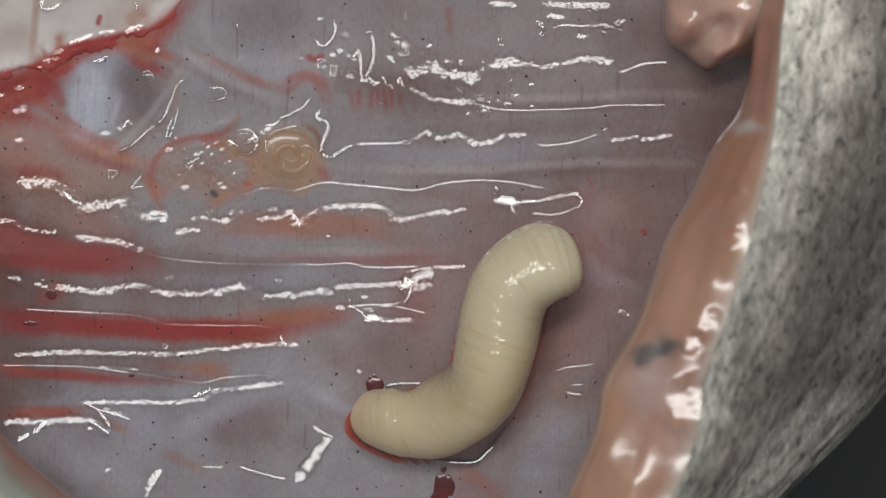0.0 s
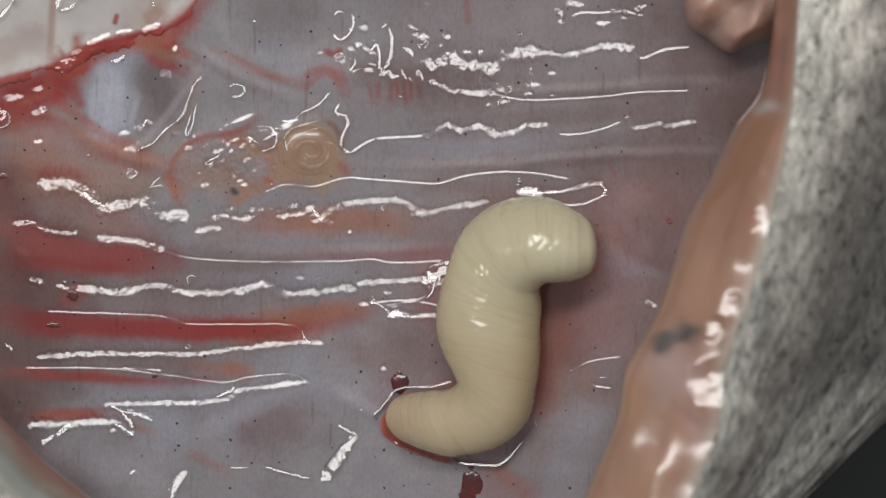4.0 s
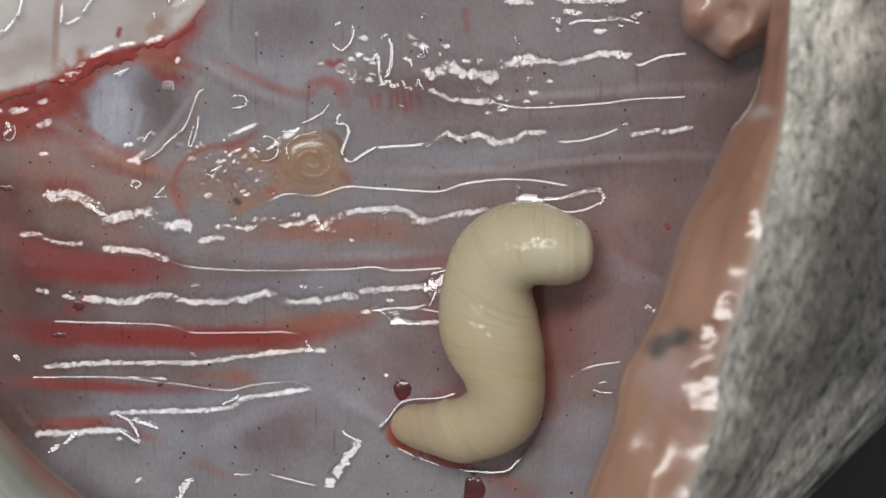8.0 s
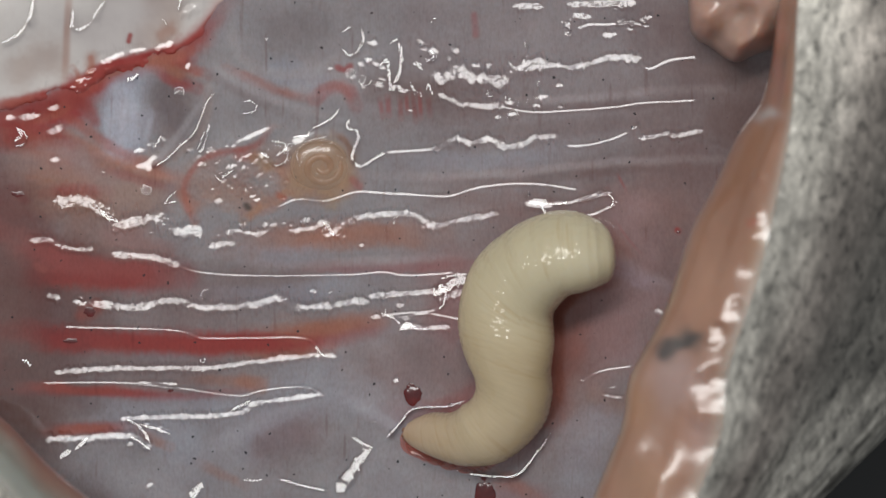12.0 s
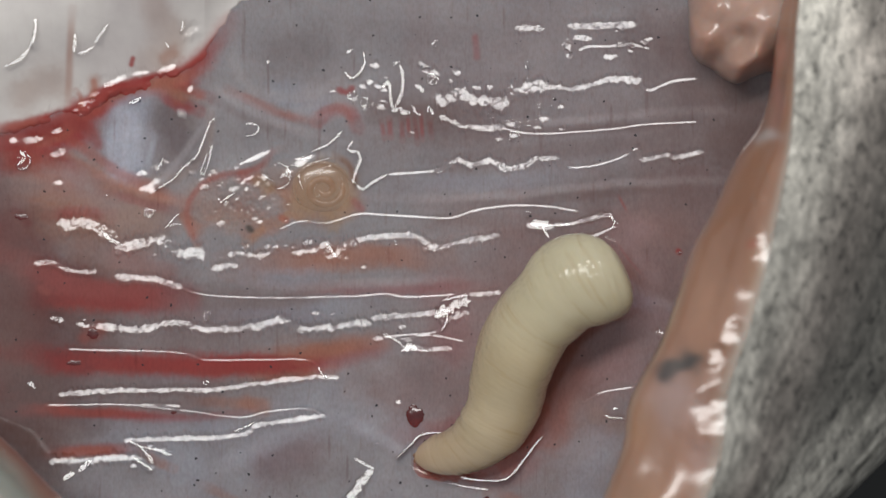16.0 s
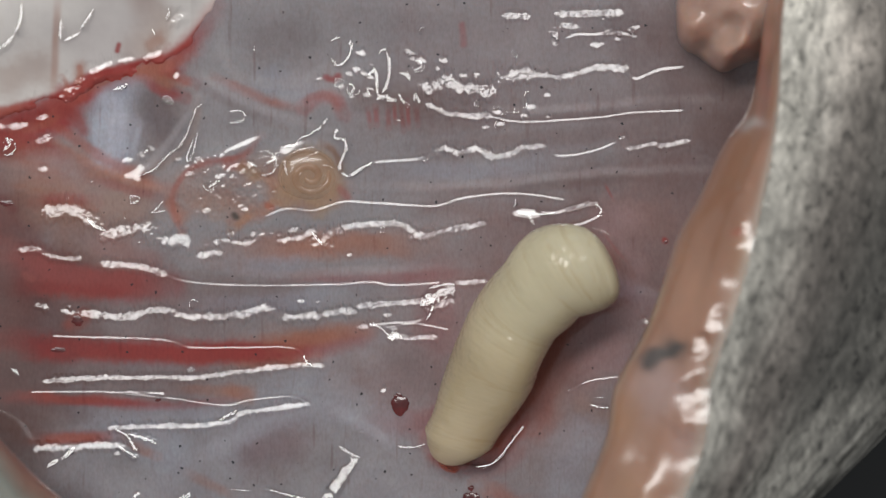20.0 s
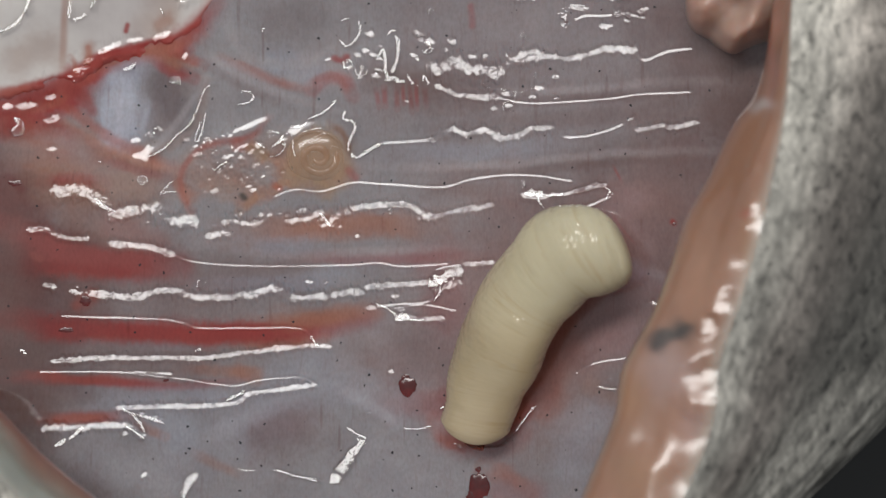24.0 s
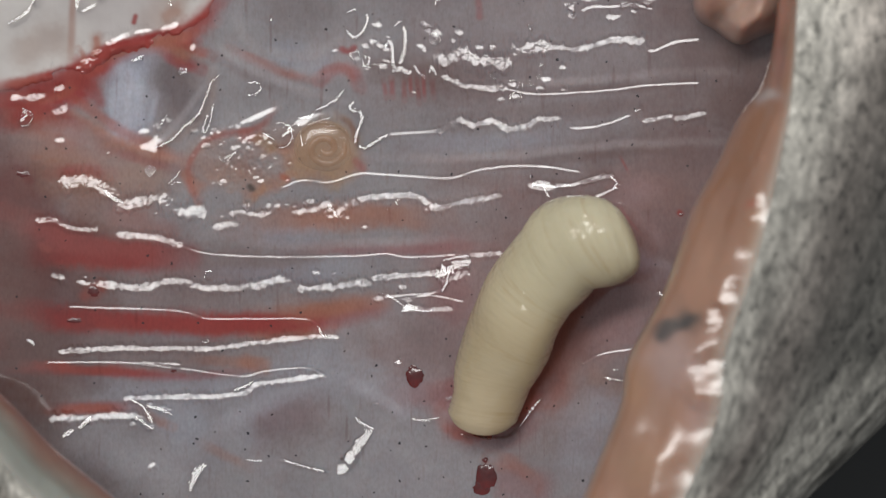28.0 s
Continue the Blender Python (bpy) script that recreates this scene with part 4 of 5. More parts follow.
        attr.data.foreach_set("color", np.concatenate([rgb, np.ones(px.shape + (1,))], -1).reshape(-1).astype(np.float32))
    return part(name, mesh, material, parent, label)


FLAP_STAINS_GLEAM = []


def smear_gleam(colour, x, y, rx, ry, strength):
    """A patch of colour on the cut flesh, its own or a painted gleam, with its middle and reach."""
    FLAP_STAINS_GLEAM.append((colour, x, y, rx, ry, strength))


smear_gleam((0.46, 0.24, 0.12), 1110, 700, 32, 70, 0.6)
smear_gleam((0.46, 0.25, 0.14), 1330, 440, 22, 60, 0.6)
smear_gleam((0.48, 0.33, 0.29), 1180, 660, 55, 60, 0.8)
smear_gleam((0.44, 0.24, 0.15), 1240, 500, 45, 70, 0.45)
# the gleam on the flap's upper edge, painted as a pale patch
smear_gleam((0.55, 0.50, 0.47), 1345, 195, 26, 14, 0.8)
smear_gleam((0.52, 0.33, 0.28), 1230, 760, 40, 35, 0.7)
smear_gleam((0.46, 0.19, 0.14), 1362, 80, 14, 110, 0.75)
smear_gleam((0.44, 0.12, 0.07), 1312, 392, 12, 8, 0.6)
smear_gleam((0.07, 0.06, 0.055), 1163, 613, 25, 17, 0.92)
smear_gleam((0.08, 0.07, 0.06), 1186, 604, 18, 12, 0.85)
smear_gleam((0.06, 0.055, 0.05), 1210, 596, 28, 19, 0.94)
smear_gleam((0.34, 0.17, 0.12), 40, 790, 60, 60, 0.7)
smear_gleam((0.46, 0.27, 0.16), 1120, 850, 50, 50, 0.5)


UNDER = [(x + 70, y) for x, y in LEFT]
RIM = [(1420, -160), (1400, 0), (1388, 200), (1352, 390), (1318, 520), (1275, 650), (1262, 760), (1215, 882), (1130, 1060)]
swept("belly_flap", FLESH, [UNDER, LEFT, [(0.45 * a[0] + 0.55 * b[0], a[1]) for a, b in zip(spline(LEFT, 12), spline(RIM, 12))], RIM],
      [(1.5, 1.5), (5.5, 7.0, 8.4, 8.8), (8.4, 9.4, 10.3, 10.6), (9.3, 10.2, 10.9, 11.0)], fish, "peach-coloured cut edge of the belly wall", n=420, wob=0.13, seed=7,
      bumps=[(1325, 374, 0.07, 12), (1318, 414, 0.05, 13), (1345, 198, 0.2, 18), (1330, 310, 0.08, 10), (1285, 620, 0.12, 14)],
      shine=[(17, [(1240, 702), (1288, 690)]), (6, [(1268, 562), (1282, 540)]), (4.5, [(1246, 594), (1256, 580)])])
mid = [((a[0] * 0.5 + b[0] * 0.5), (a[1] + b[1]) / 2) for a, b in zip(spline(RIM, 12), spline(SIDE, 12))]
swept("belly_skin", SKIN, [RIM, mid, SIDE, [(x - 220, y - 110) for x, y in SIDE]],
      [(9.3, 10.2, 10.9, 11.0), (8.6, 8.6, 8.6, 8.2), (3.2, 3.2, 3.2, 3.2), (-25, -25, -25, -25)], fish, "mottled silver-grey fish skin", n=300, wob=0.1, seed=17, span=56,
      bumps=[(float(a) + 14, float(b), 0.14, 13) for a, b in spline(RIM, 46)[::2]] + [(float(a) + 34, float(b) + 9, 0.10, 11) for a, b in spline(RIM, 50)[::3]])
# the other wall of the cut
NEAR = [(-190, 590), (-80, 680), (-8, 738), (75, 822), (180, 905), (330, 1030)]
NEAR_RIM = [(-260, 640), (-150, 740), (-60, 800), (20, 885), (110, 970), (240, 1080)]
swept("belly_flap", FLESH, [[(x - 70, y + 70) for x, y in NEAR], NEAR, [(0.5 * a[0] + 0.5 * b[0] + 5, 0.5 * a[1] + 0.5 * b[1] - 4) for a, b in zip(NEAR, NEAR_RIM)], NEAR_RIM],
      [(0, 0, 0), (6, 6.5, 7), (8.5, 9, 9), (9.5, 10, 10)], fish, "brown-pink cut edge of the belly wall", wob=0.2, seed=27)
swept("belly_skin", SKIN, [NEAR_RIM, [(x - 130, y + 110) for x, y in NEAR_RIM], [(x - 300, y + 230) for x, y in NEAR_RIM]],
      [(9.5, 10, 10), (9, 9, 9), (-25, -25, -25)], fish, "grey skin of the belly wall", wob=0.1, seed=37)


def bladder():
    """The white bladder wall bulging in over its bloody edge."""
    xs, ys = np.arange(-140, 420, STEP), np.arange(-140, 230, STEP)
    x, y = np.meshgrid(xs, ys)
    edge = np.interp(x, [-160, -20, 60, 120, 160, 230, 290, 340, 400], [212, 172, 152, 132, 108, 88, 72, 40, -60])
    inside = edge - y + 9 * field(x, y, 26, 71) + 5 * field(x, y, 9, 72)
    z = base_height(x, y) + 0.09 + 1.3 * smooth((edge - y) / 200) - 0.9 * smooth(-inside / 60)
    z += 0.05 * field(x, y, 120, 73)
    wet(x, y, z, xs, ys, BLADDER_EDGES, 4.5)
    HEIGHTS.append((xs, ys, z.copy()))
    colour = np.empty(x.shape + (3,))
    colour[:] = (0.735, 0.705, 0.66)
    paint(x, y, xs, ys, colour, BLADDER_STAINS)
    part("swim_bladder", stained_sheet("swim_bladder", x, y, z, colour), BLADDER, fish, "smooth white swim bladder wall with a bloody edge")


BLADDER_EDGES = [
    (5, 3, [(165, 98), (182, 90), (196, 84)]),
    (4, 3, [(215, 80), (236, 76)]),
    (4, 3, [(262, 74), (282, 66)]),
    (6, 4, [(112, 142), (122, 134)]),
    (5, 4, [(136, 124), (146, 112)]),
    (6, 4, [(56, 166), (66, 162)]),
    (5, 4, [(82, 158), (92, 150)]),
    (5, 3, [(310, 8), (322, 0)]),
]
BLADDER_STAINS = []


def bladder_stain(colour, width, strength, *line):
    BLADDER_STAINS.append((colour, width, strength, list(line)))


bladder_stain(TAN, 40, 0.4, (20, 120), (60, 90))
bladder_stain(TAN, 30, 0.45, (250, 60), (280, 20), (260, -40))
bladder_stain(PALE, 70, 0.4, (190, 60), (220, -20))
bladder_stain(ORANGE, 7, 0.5, (95, 150), (98, 60), (104, -40))
bladder_stain(ORANGE, 12, 0.5, (140, 100), (142, 90))
bladder_stain(ORANGE, 12, 0.5, (270, 50), (285, 40))
bladder_stain(RED, 13, 0.9, (60, 165), (100, 148), (118, 130))
bladder_stain(RED, 16, 0.9, (-30, 185), (40, 176), (80, 160))
bladder_stain(RED, 10, 0.75, (130, 130), (165, 110), (230, 92), (290, 78))
bladder_stain(RED, 9, 0.85, (290, 82), (335, 48), (372, 0))
bladder_stain(RED, 5, 1.0, (207, 62), (210, 52))
bladder_stain(RED, 11, 1.0, (-60, 188), (-20, 176), (60, 156), (120, 136), (160, 112), (230, 92), (290, 76), (340, 44), (385, -20))
bladder_stain((0.36, 0.045, 0.032), 20, 1.0, (-60, 200), (-20, 192), (60, 172), (120, 152), (160, 128), (230, 108), (290, 92), (340, 60), (385, -4))
bladder_stain(DEEP, 12, 0.7, (-40, 190), (60, 168), (112, 150))
bladder_stain((0.44, 0.13, 0.07), 6, 0.7, (140, 118), (144, 104), (142, 92))
bladder_stain((0.44, 0.13, 0.07), 5, 0.6, (118, 140), (116, 120), (108, 108))
bladder_stain((0.40, 0.08, 0.05), 9, 0.7, (-30, 172), (10, 168), (50, 156))
bladder()
swept("fat_lobe", FAT, [[(1195, -120), (1200, -20), (1203, 40), (1214, 64), (1238, 80), (1264, 98), (1288, 107), (1310, 98), (1338, 88), (1375, 84)], [(1215, -120), (1212, -20), (1216, 34), (1230, 52), (1248, 62), (1270, 82), (1288, 92), (1312, 82), (1345, 70), (1380, 60)], [(1290, -120), (1280, -30), (1288, 0), (1300, 20), (1320, 30), (1335, 30), (1350, 20), (1370, 10), (1390, 0)], [(1400, -140)] * 2],
      [(2.0, 2.2, 2.4), (4.3, 4.6, 5.0), (5.6, 6.0, 6.6), (7.5, 7.5)], fish, "pink fatty lobe hanging over the cavity", wob=0.45, seed=57,
      bumps=[(1240, 25, 0.5, 26), (1285, 78, 0.5, 24), (1300, 20, -0.5, 22), (1330, 60, 0.3, 18), (1250, -30, 0.4, 26), (1232, 50, 0.2, 12)])

# ---- wet beads, clots, bubbles and gleaming strips on the lining ----
COIL = tissue("coiled_cyst", [(0.28, 0.10, 0.045), (0.36, 0.17, 0.075), (0.40, 0.23, 0.12)], 0.25, 600, coat=1.0, bump=0.08)


def bead_mesh(name, line, radius, flat=0.7, wob=0.0, seed=0, heights=None, origin=(0, 0, 0), sink=0.3, steps=7, grain=10):
    """A rounded, tapered strand along a line of the plan; it sits on the lining, or at given heights."""
    n = max(10, steps * len(line))
    pts = spline(line, n)
    rows = []
    rng = np.random.RandomState(seed)
    phase = rng.uniform(0, 50)
    for i in range(n):
        a, b = pts[max(i - 1, 0)], pts[min(i + 1, n - 1)]
        d = (b - a)[:2] / max(np.linalg.norm((b - a)[:2]), 1e-6)
        e = np.array((-d[1], d[0]))
        u = 2 * i / (n - 1) - 1
        r = radius * max(1 - abs(u) ** 6, 0.0) ** 0.5 * (1 + wob * float(field(i * 9.0, phase, grain, seed)))
        zc = (surface(*pts[i][:2]) if heights is None else float(np.interp(i / (n - 1), np.linspace(0, 1, len(heights)), heights)))
        zc -= sink * flat * r * 0.025
        ring = []
        for k in range(15):
            w = 2 * math.pi * k / 14
            q = pts[i][:2] + e * r * math.cos(w)
            ring.append(np.array(at(q[0], q[1], zc + flat * r * 0.025 * math.sin(w))) - np.array(origin))
        rows.append(ring)
    return grid_mesh(name, np.array(rows))


def clot(x, y, rx, ry, seed, label):
    """A ragged lump of dried blood."""
    rows = []
    origin = np.array(at(x, y, surface(x, y)))
    for i in range(9):
        a = (math.pi / 2) * i / 8
        ring = []
        for k in range(25):
            w = 2 * math.pi * k / 24
            lump = 1 + 0.28 * float(field(3.0 * math.cos(w) + 20, 3.0 * math.sin(w) + 20, 1.6, seed)) + 0.12 * float(field(8 * math.cos(w) + 30, 8 * math.sin(w) + 30, 1.6, seed + 1))
            px, py = x + rx * lump * math.cos(a) * math.cos(w), y + ry * lump * math.cos(a) * math.sin(w)
            ring.append(np.array(at(px, py, surface(px, py) - 0.02 + 0.2 * math.sin(a) * min(rx, ry) * 0.025)) - origin)
        rows.append(ring)
    ob = part("blood_clot", grid_mesh("blood_clot", np.array(rows)[::-1]), CLOT, None, label)
    ob.location = origin
    return tagged(ob, label, "blood clot", "blood clots on the lining")


clot(712, 691, 16, 17, 11, "dark red blood clot on the grey lining")
clot(708, 675, 8, 9, 12, "small dark red blood clot beside a larger one")
clot(838, 868, 17, 26, 13, "dark red blood clot below the larva's tail")
clot(838, 836, 7, 6, 14, "small blood speck at the larva's tail")
clot(830, 884, 15, 13, 22, "dark red blood clot touching another below the larva")
clot(846, 852, 7, 10, 23, "thread of dark blood beside a clot")
clot(283, 681, 9, 5, 15, "small red blood spot on a muscle band")
clot(140, 541, 13, 9, 16, "dull red blood spot on the lining")
clot(12, 332, 14, 7, 18, "dark red blood spot beside a red muscle band")
clot(105, 593, 17, 6, 19, "dark clotted blood in a red muscle band")
clot(-22, -20, 32, 30, 21, "large dark red blood clot on the white bladder")
clot(1183, 403, 5, 5, 20, "tiny red blood spot on the lining")


def bubble(x, y, r):
    """A shallow bubble in the film, with a gleaming rim."""
    rows = []
    origin = np.array(at(x, y, surface(x, y)))
    for i in range(8):
        a = math.pi / 2 * i / 7
        rows.append([np.array((math.cos(a) * math.cos(w), math.cos(a) * math.sin(w), 0.22 * math.sin(a))) * r * 0.025 * MM for w in np.linspace(0, 2 * math.pi, 21)])
    ob = part("air_bubble", grid_mesh("air_bubble", np.array(rows)), BUBBLE, None)
    ob.location = origin
    if r >= 5:
        ring = [(x + r * math.cos(w), y + r * math.sin(w)) for w in np.linspace(0, 3.9, 8) + 0.37 * x]
        rim = part("rim", shining_rim("rim", ring, 0.6 + 0.03 * r, origin, 0.3, int(x)), WELT, None)
        rim.parent = ob
    tagged(ob, "clear air bubble in the wet film", "bubble", "air bubbles in the film")


def shining_rim(name, line, half, origin, ragged=0.0, seed=0, most=0.36, layer=0):
    """A thin welt of fluid whose top leans towards the lamp."""
    pts = spline(line, 20 * len(line))
    s = np.r_[0, np.cumsum(np.linalg.norm(np.diff(pts[:, :2], axis=0), axis=1))]
    cuts = np.linspace(0, s[-1], max(6, int(s[-1] / 2.0)))
    pts = np.stack([np.interp(cuts, s, c) for c in pts[:, :2].T], 1)
    mean = pts.mean(0)
    gx, gy = (float(v) for v in shine_slope(np.array(at(*mean, surface(*mean, layer)))))
    lean = np.array((gx, -gy)) * 0.025
    ground = np.array([surface(*p, layer) for p in pts])
    top = (pts - mean) @ lean
    tooth = np.floor((top - top.min()) / most)
    for step in np.unique(tooth):
        here = tooth == step
        top[here] += float((ground - top)[here].max()) + 0.02
    rows = []
    for i, (x, y) in enumerate(pts):
        d = pts[min(i + 1, len(pts) - 1)] - pts[max(i - 1, 0)]
        d = d / np.linalg.norm(d)
        e = np.array((-d[1], d[0]))
        w = 0.88 * half * min(1.0, 0.2 + 0.25 * min(i, len(pts) - 1 - i))
        w1, w2 = (w * max(0.3, 1 + ragged * float(field(i * 2.0, 3.0 * j, 3.4, seed + j))) for j in (0, 1))
        ring = []
        for off, deep in ((-1.15, 1), (-1.0, 0), (-0.8, 0), (0.0, 0), (0.8, 0), (1.0, 0), (1.15, 1)):
            shift = off * (w1 if off < 0 else w2)
            q = np.array((x, y)) + e * shift
            z = ground[i] - 0.03 if deep else top[i] + shift * float(lean @ e)
            ring.append(np.array(at(q[0], q[1], z)) - np.array(origin))
        rows.append(ring)
    return grid_mesh(name, np.array(rows))


def film_material(name, ior):
    """Clear fluid that shows only by its gleam."""
    mat, t, b = nodes_of(name)
    t.nodes.remove(b)
    sheer, gleam, mix = t.nodes.new("ShaderNodeBsdfTransparent"), t.nodes.new("ShaderNodeBsdfGlossy"), t.nodes.new("ShaderNodeMixShader")
    gleam.inputs["Roughness"].default_value = 0.03
    edge = add(t, "ShaderNodeFresnel", IOR=ior)
    shiver = add(t, "ShaderNodeBump", Strength=1.0, Distance=0.004 * MM)
    t.links.new(noise_of(t, stretched(t, 4200, 8500, 1, 12), 1.0, 1.0, 0.5), shiver.inputs["Height"])
    t.links.new(shiver.outputs["Normal"], gleam.inputs["Normal"])
    for k, source in enumerate((edge.outputs[0], sheer.outputs[0], gleam.outputs[0])):
        t.links.new(source, mix.inputs[k])
    t.links.new(mix.outputs[0], t.nodes["Material Output"].inputs["Surface"])
    return mat


WELT, BUBBLE = film_material("clear_fluid_gleam", 1.6), film_material("bubble_film", 1.2)
bubble(602, 121, 9)
bubble(628, 131, 11)
bubble(240, 325, 9)
bubble(12, 232, 15)
bubble(745, 91, 10)
bubble(752, 29, 6)
bubble(918, 68, 7)
bubble(653, 139, 5)
bubble(850, 156, 6)
bubble(882, 163, 5)
bubble(896, 172, 6)
bubble(918, 170, 5)
bubble(932, 160, 5)
bubble(938, 141, 5)
bubble(958, 142, 4)
bubble(962, 130, 4)
bubble(970, 172, 3)
bubble(912, 333, 6)
bubble(572, 292, 10)
bubble(683, 381, 6)
bubble(768, 372, 4)
bubble(663, 398, 4)
bubble(345, 511, 8)
bubble(470, 262, 22)
bubble(497, 255, 12)
bubble(372, 300, 9)
bubble(340, 626, 5)
bubble(297, 153, 10)
bubble(890, 196, 10)
bubble(660, 541, 5)
bubble(722, 160, 6)
# raised strips added in the shape of gleams on the wet film: half width, raggedness, line
WELTS = []


def welt(half, ragged, *line):
    WELTS.append((half, ragged, list(line)))


welt(2.6, 0.2, (622, 42), (625, 60), (615, 80), (600, 88), (588, 76))
welt(3.0, 0.2, (590, 45), (598, 40), (606, 39))
welt(1.6, 0.2, (606, 116), (597, 119), (597, 126), (605, 127))
welt(1.8, 0.3, (620, 121), (629, 126), (626, 136), (617, 141))
welt(3.2, 0.4, (655, 108), (666, 96), (670, 112), (671, 130), (676, 146))
welt(3.4, 0.5, (688, 66), (693, 85), (692, 110), (686, 128), (680, 138))
welt(2.0, 0.3, (674, 68), (681, 61), (688, 60))
welt(4.5, 0.5, (670, 150), (685, 143), (694, 150), (706, 150))
welt(4.5, 0.4, (712, 102), (722, 105), (730, 116))
welt(2.6, 0.4, (709, 138), (714, 148), (719, 156))
welt(2.6, 0.4, (736, 152), (740, 140), (748, 158))
welt(1.6, 0.2, (736, 84), (745, 81), (750, 90), (738, 100))
welt(1.8, 0.2, (410, 170), (425, 168), (436, 176), (430, 187), (410, 191))
welt(2.8, 0.5, (602, 200), (595, 216), (612, 221), (616, 234), (610, 250), (604, 270), (612, 282), (624, 286))
welt(3.2, 0.3, (622, 286), (645, 270), (664, 260))
welt(2.2, 0.4, (583, 182), (570, 198), (550, 210), (532, 218))
welt(2.8, 0.4, (530, 222), (524, 230), (500, 232))
welt(1.1, 0.1, (512, 250), (530, 239), (562, 231))
welt(1.3, 0.2, (508, 254), (507, 268), (512, 284))
welt(1.0, 0.1, (516, 278), (528, 260), (550, 247), (574, 242))
welt(1.2, 0.1, (534, 286), (536, 277), (547, 274))
welt(1.3, 0.1, (540, 305), (543, 297), (557, 294))
welt(1.9, 0.3, (571, 268), (580, 266), (590, 271))
welt(1.8, 0.5, (250, 285), (275, 272), (300, 247), (325, 225), (338, 195), (348, 168), (361, 155))
welt(1.8, 0.3, (352, 205), (346, 235), (338, 257), (333, 252), (343, 222))
welt(1.3, 0.2, (270, 352), (280, 340), (292, 328))
welt(1.5, 0.2, (274, 350), (286, 347), (298, 347))
welt(2.2, 0.2, (371, 304), (382, 298), (394, 291))
welt(2.0, 0.4, (255, 247), (260, 240), (266, 230))
welt(3.4, 0.2, (8, 213), (17, 226), (4, 240))
welt(1.3, 0.1, (232, 325), (240, 319), (249, 325), (240, 331), (233, 328))
welt(4.0, 0.2, (202, 130), (215, 127), (227, 119))
welt(2.0, 0.2, (290, 156), (298, 150), (304, 152))
welt(2.0, 0.5, (440, 258), (452, 266), (460, 270))
welt(3.0, 0.5, (470, 266), (482, 258), (490, 254))
welt(4.0, 0.1, (452, 55), (453, 61))
welt(8.0, 0.5, (918, 350), (934, 347), (952, 354))
welt(2.0, 0.4, (950, 352), (968, 353), (988, 350))
welt(2.4, 0.4, (940, 354), (944, 364), (952, 374))
welt(7.5, 0.5, (690, 574), (702, 566), (716, 571))
welt(1.6, 0.4, (714, 572), (728, 573), (742, 572))
welt(1.8, 0.4, (660, 548), (674, 551), (692, 566))
welt(2.2, 0.4, (770, 508), (768, 525), (758, 540))
welt(3.0, 0.6, (757, 492), (763, 500), (768, 510))
welt(3.0, 0.4, (604, 762), (618, 772), (640, 782))
welt(3.5, 0.6, (205, 732), (228, 745), (246, 772))
welt(3.0, 0.5, (228, 742), (255, 748), (280, 758))
welt(5.0, 0.3, (112, 786), (124, 775), (136, 764))
welt(6.0, 0.4, (86, 800), (96, 792), (106, 786))
welt(2.4, 0.4, (212, 762), (228, 772), (246, 785))
welt(4.0, 0.3, (20, 626), (28, 630), (35, 638))
welt(3.0, 0.4, (390, 716), (412, 706), (424, 698))
welt(4.0, 0.5, (155, 358), (170, 372), (190, 382))
welt(3.6, 0.5, (556, 384), (566, 396), (572, 408))
welt(2.2, 0.3, (540, 600), (545, 612), (556, 620))
welt(2.2, 0.3, (1058, 336), (1068, 346), (1062, 360))
welt(1.5, 0.1, (1050, 689), (1064, 694), (1082, 694))
welt(1.3, 0.3, (1060, 678), (1068, 676), (1076, 677))
welt(1.9, 0.3, (478, 838), (505, 846), (530, 852), (556, 858))
welt(1.5, 0.4, (412, 838), (430, 840), (446, 839))
welt(1.6, 0.2, (338, 627), (342, 624), (345, 629))
welt(9.5, 0.75, (576, 862), (592, 842), (612, 812), (636, 784))
welt(7.5, 0.75, (312, 894), (320, 872), (328, 858), (340, 846))
welt(9.0, 0.9, (748, 512), (780, 497), (810, 484))
welt(3.0, 0.8, (762, 484), (785, 478), (808, 476))


# an added strip that stands for one gleam of the wet surface
def strand(half, ragged, line, seed, layer, label):
    spot = at(*line[1], surface(*line[1], layer))
    ob = part("gleam_strip", shining_rim("gleam_strip", line, half, spot, ragged, seed, layer=layer), WELT, None)
    ob.location = spot
    tagged(ob, label, "mucus", "mucus strands")


for k, (half, ragged, line) in enumerate(WELTS):
    strand(half, ragged, line, 40 + 3 * k, 0, "thin clear strip leaned to the lamp, standing for a gleam on the lining")
for k, (half, line) in enumerate([(3.5, [(-16, 64), (4, 54), (16, 44), (26, 32)]), (3.5, [(28, 30), (34, 14), (38, -4), (39, -24)]), (3.5, [(110, 6), (109, 20), (107, 40)]),
                                  (3.0, [(112, 42), (128, 38), (142, 28)]), (3.0, [(145, 22), (155, 6), (168, -14)]), (3.0, [(270, 22), (274, 28), (276, 34)]), (2.5, [(296, 6), (300, -4), (302, -14)])]):
    strand(half, 0.5, line, 400 + 3 * k, 1, "thin clear strip leaned to the lamp, standing for a gleam on the white bladder")


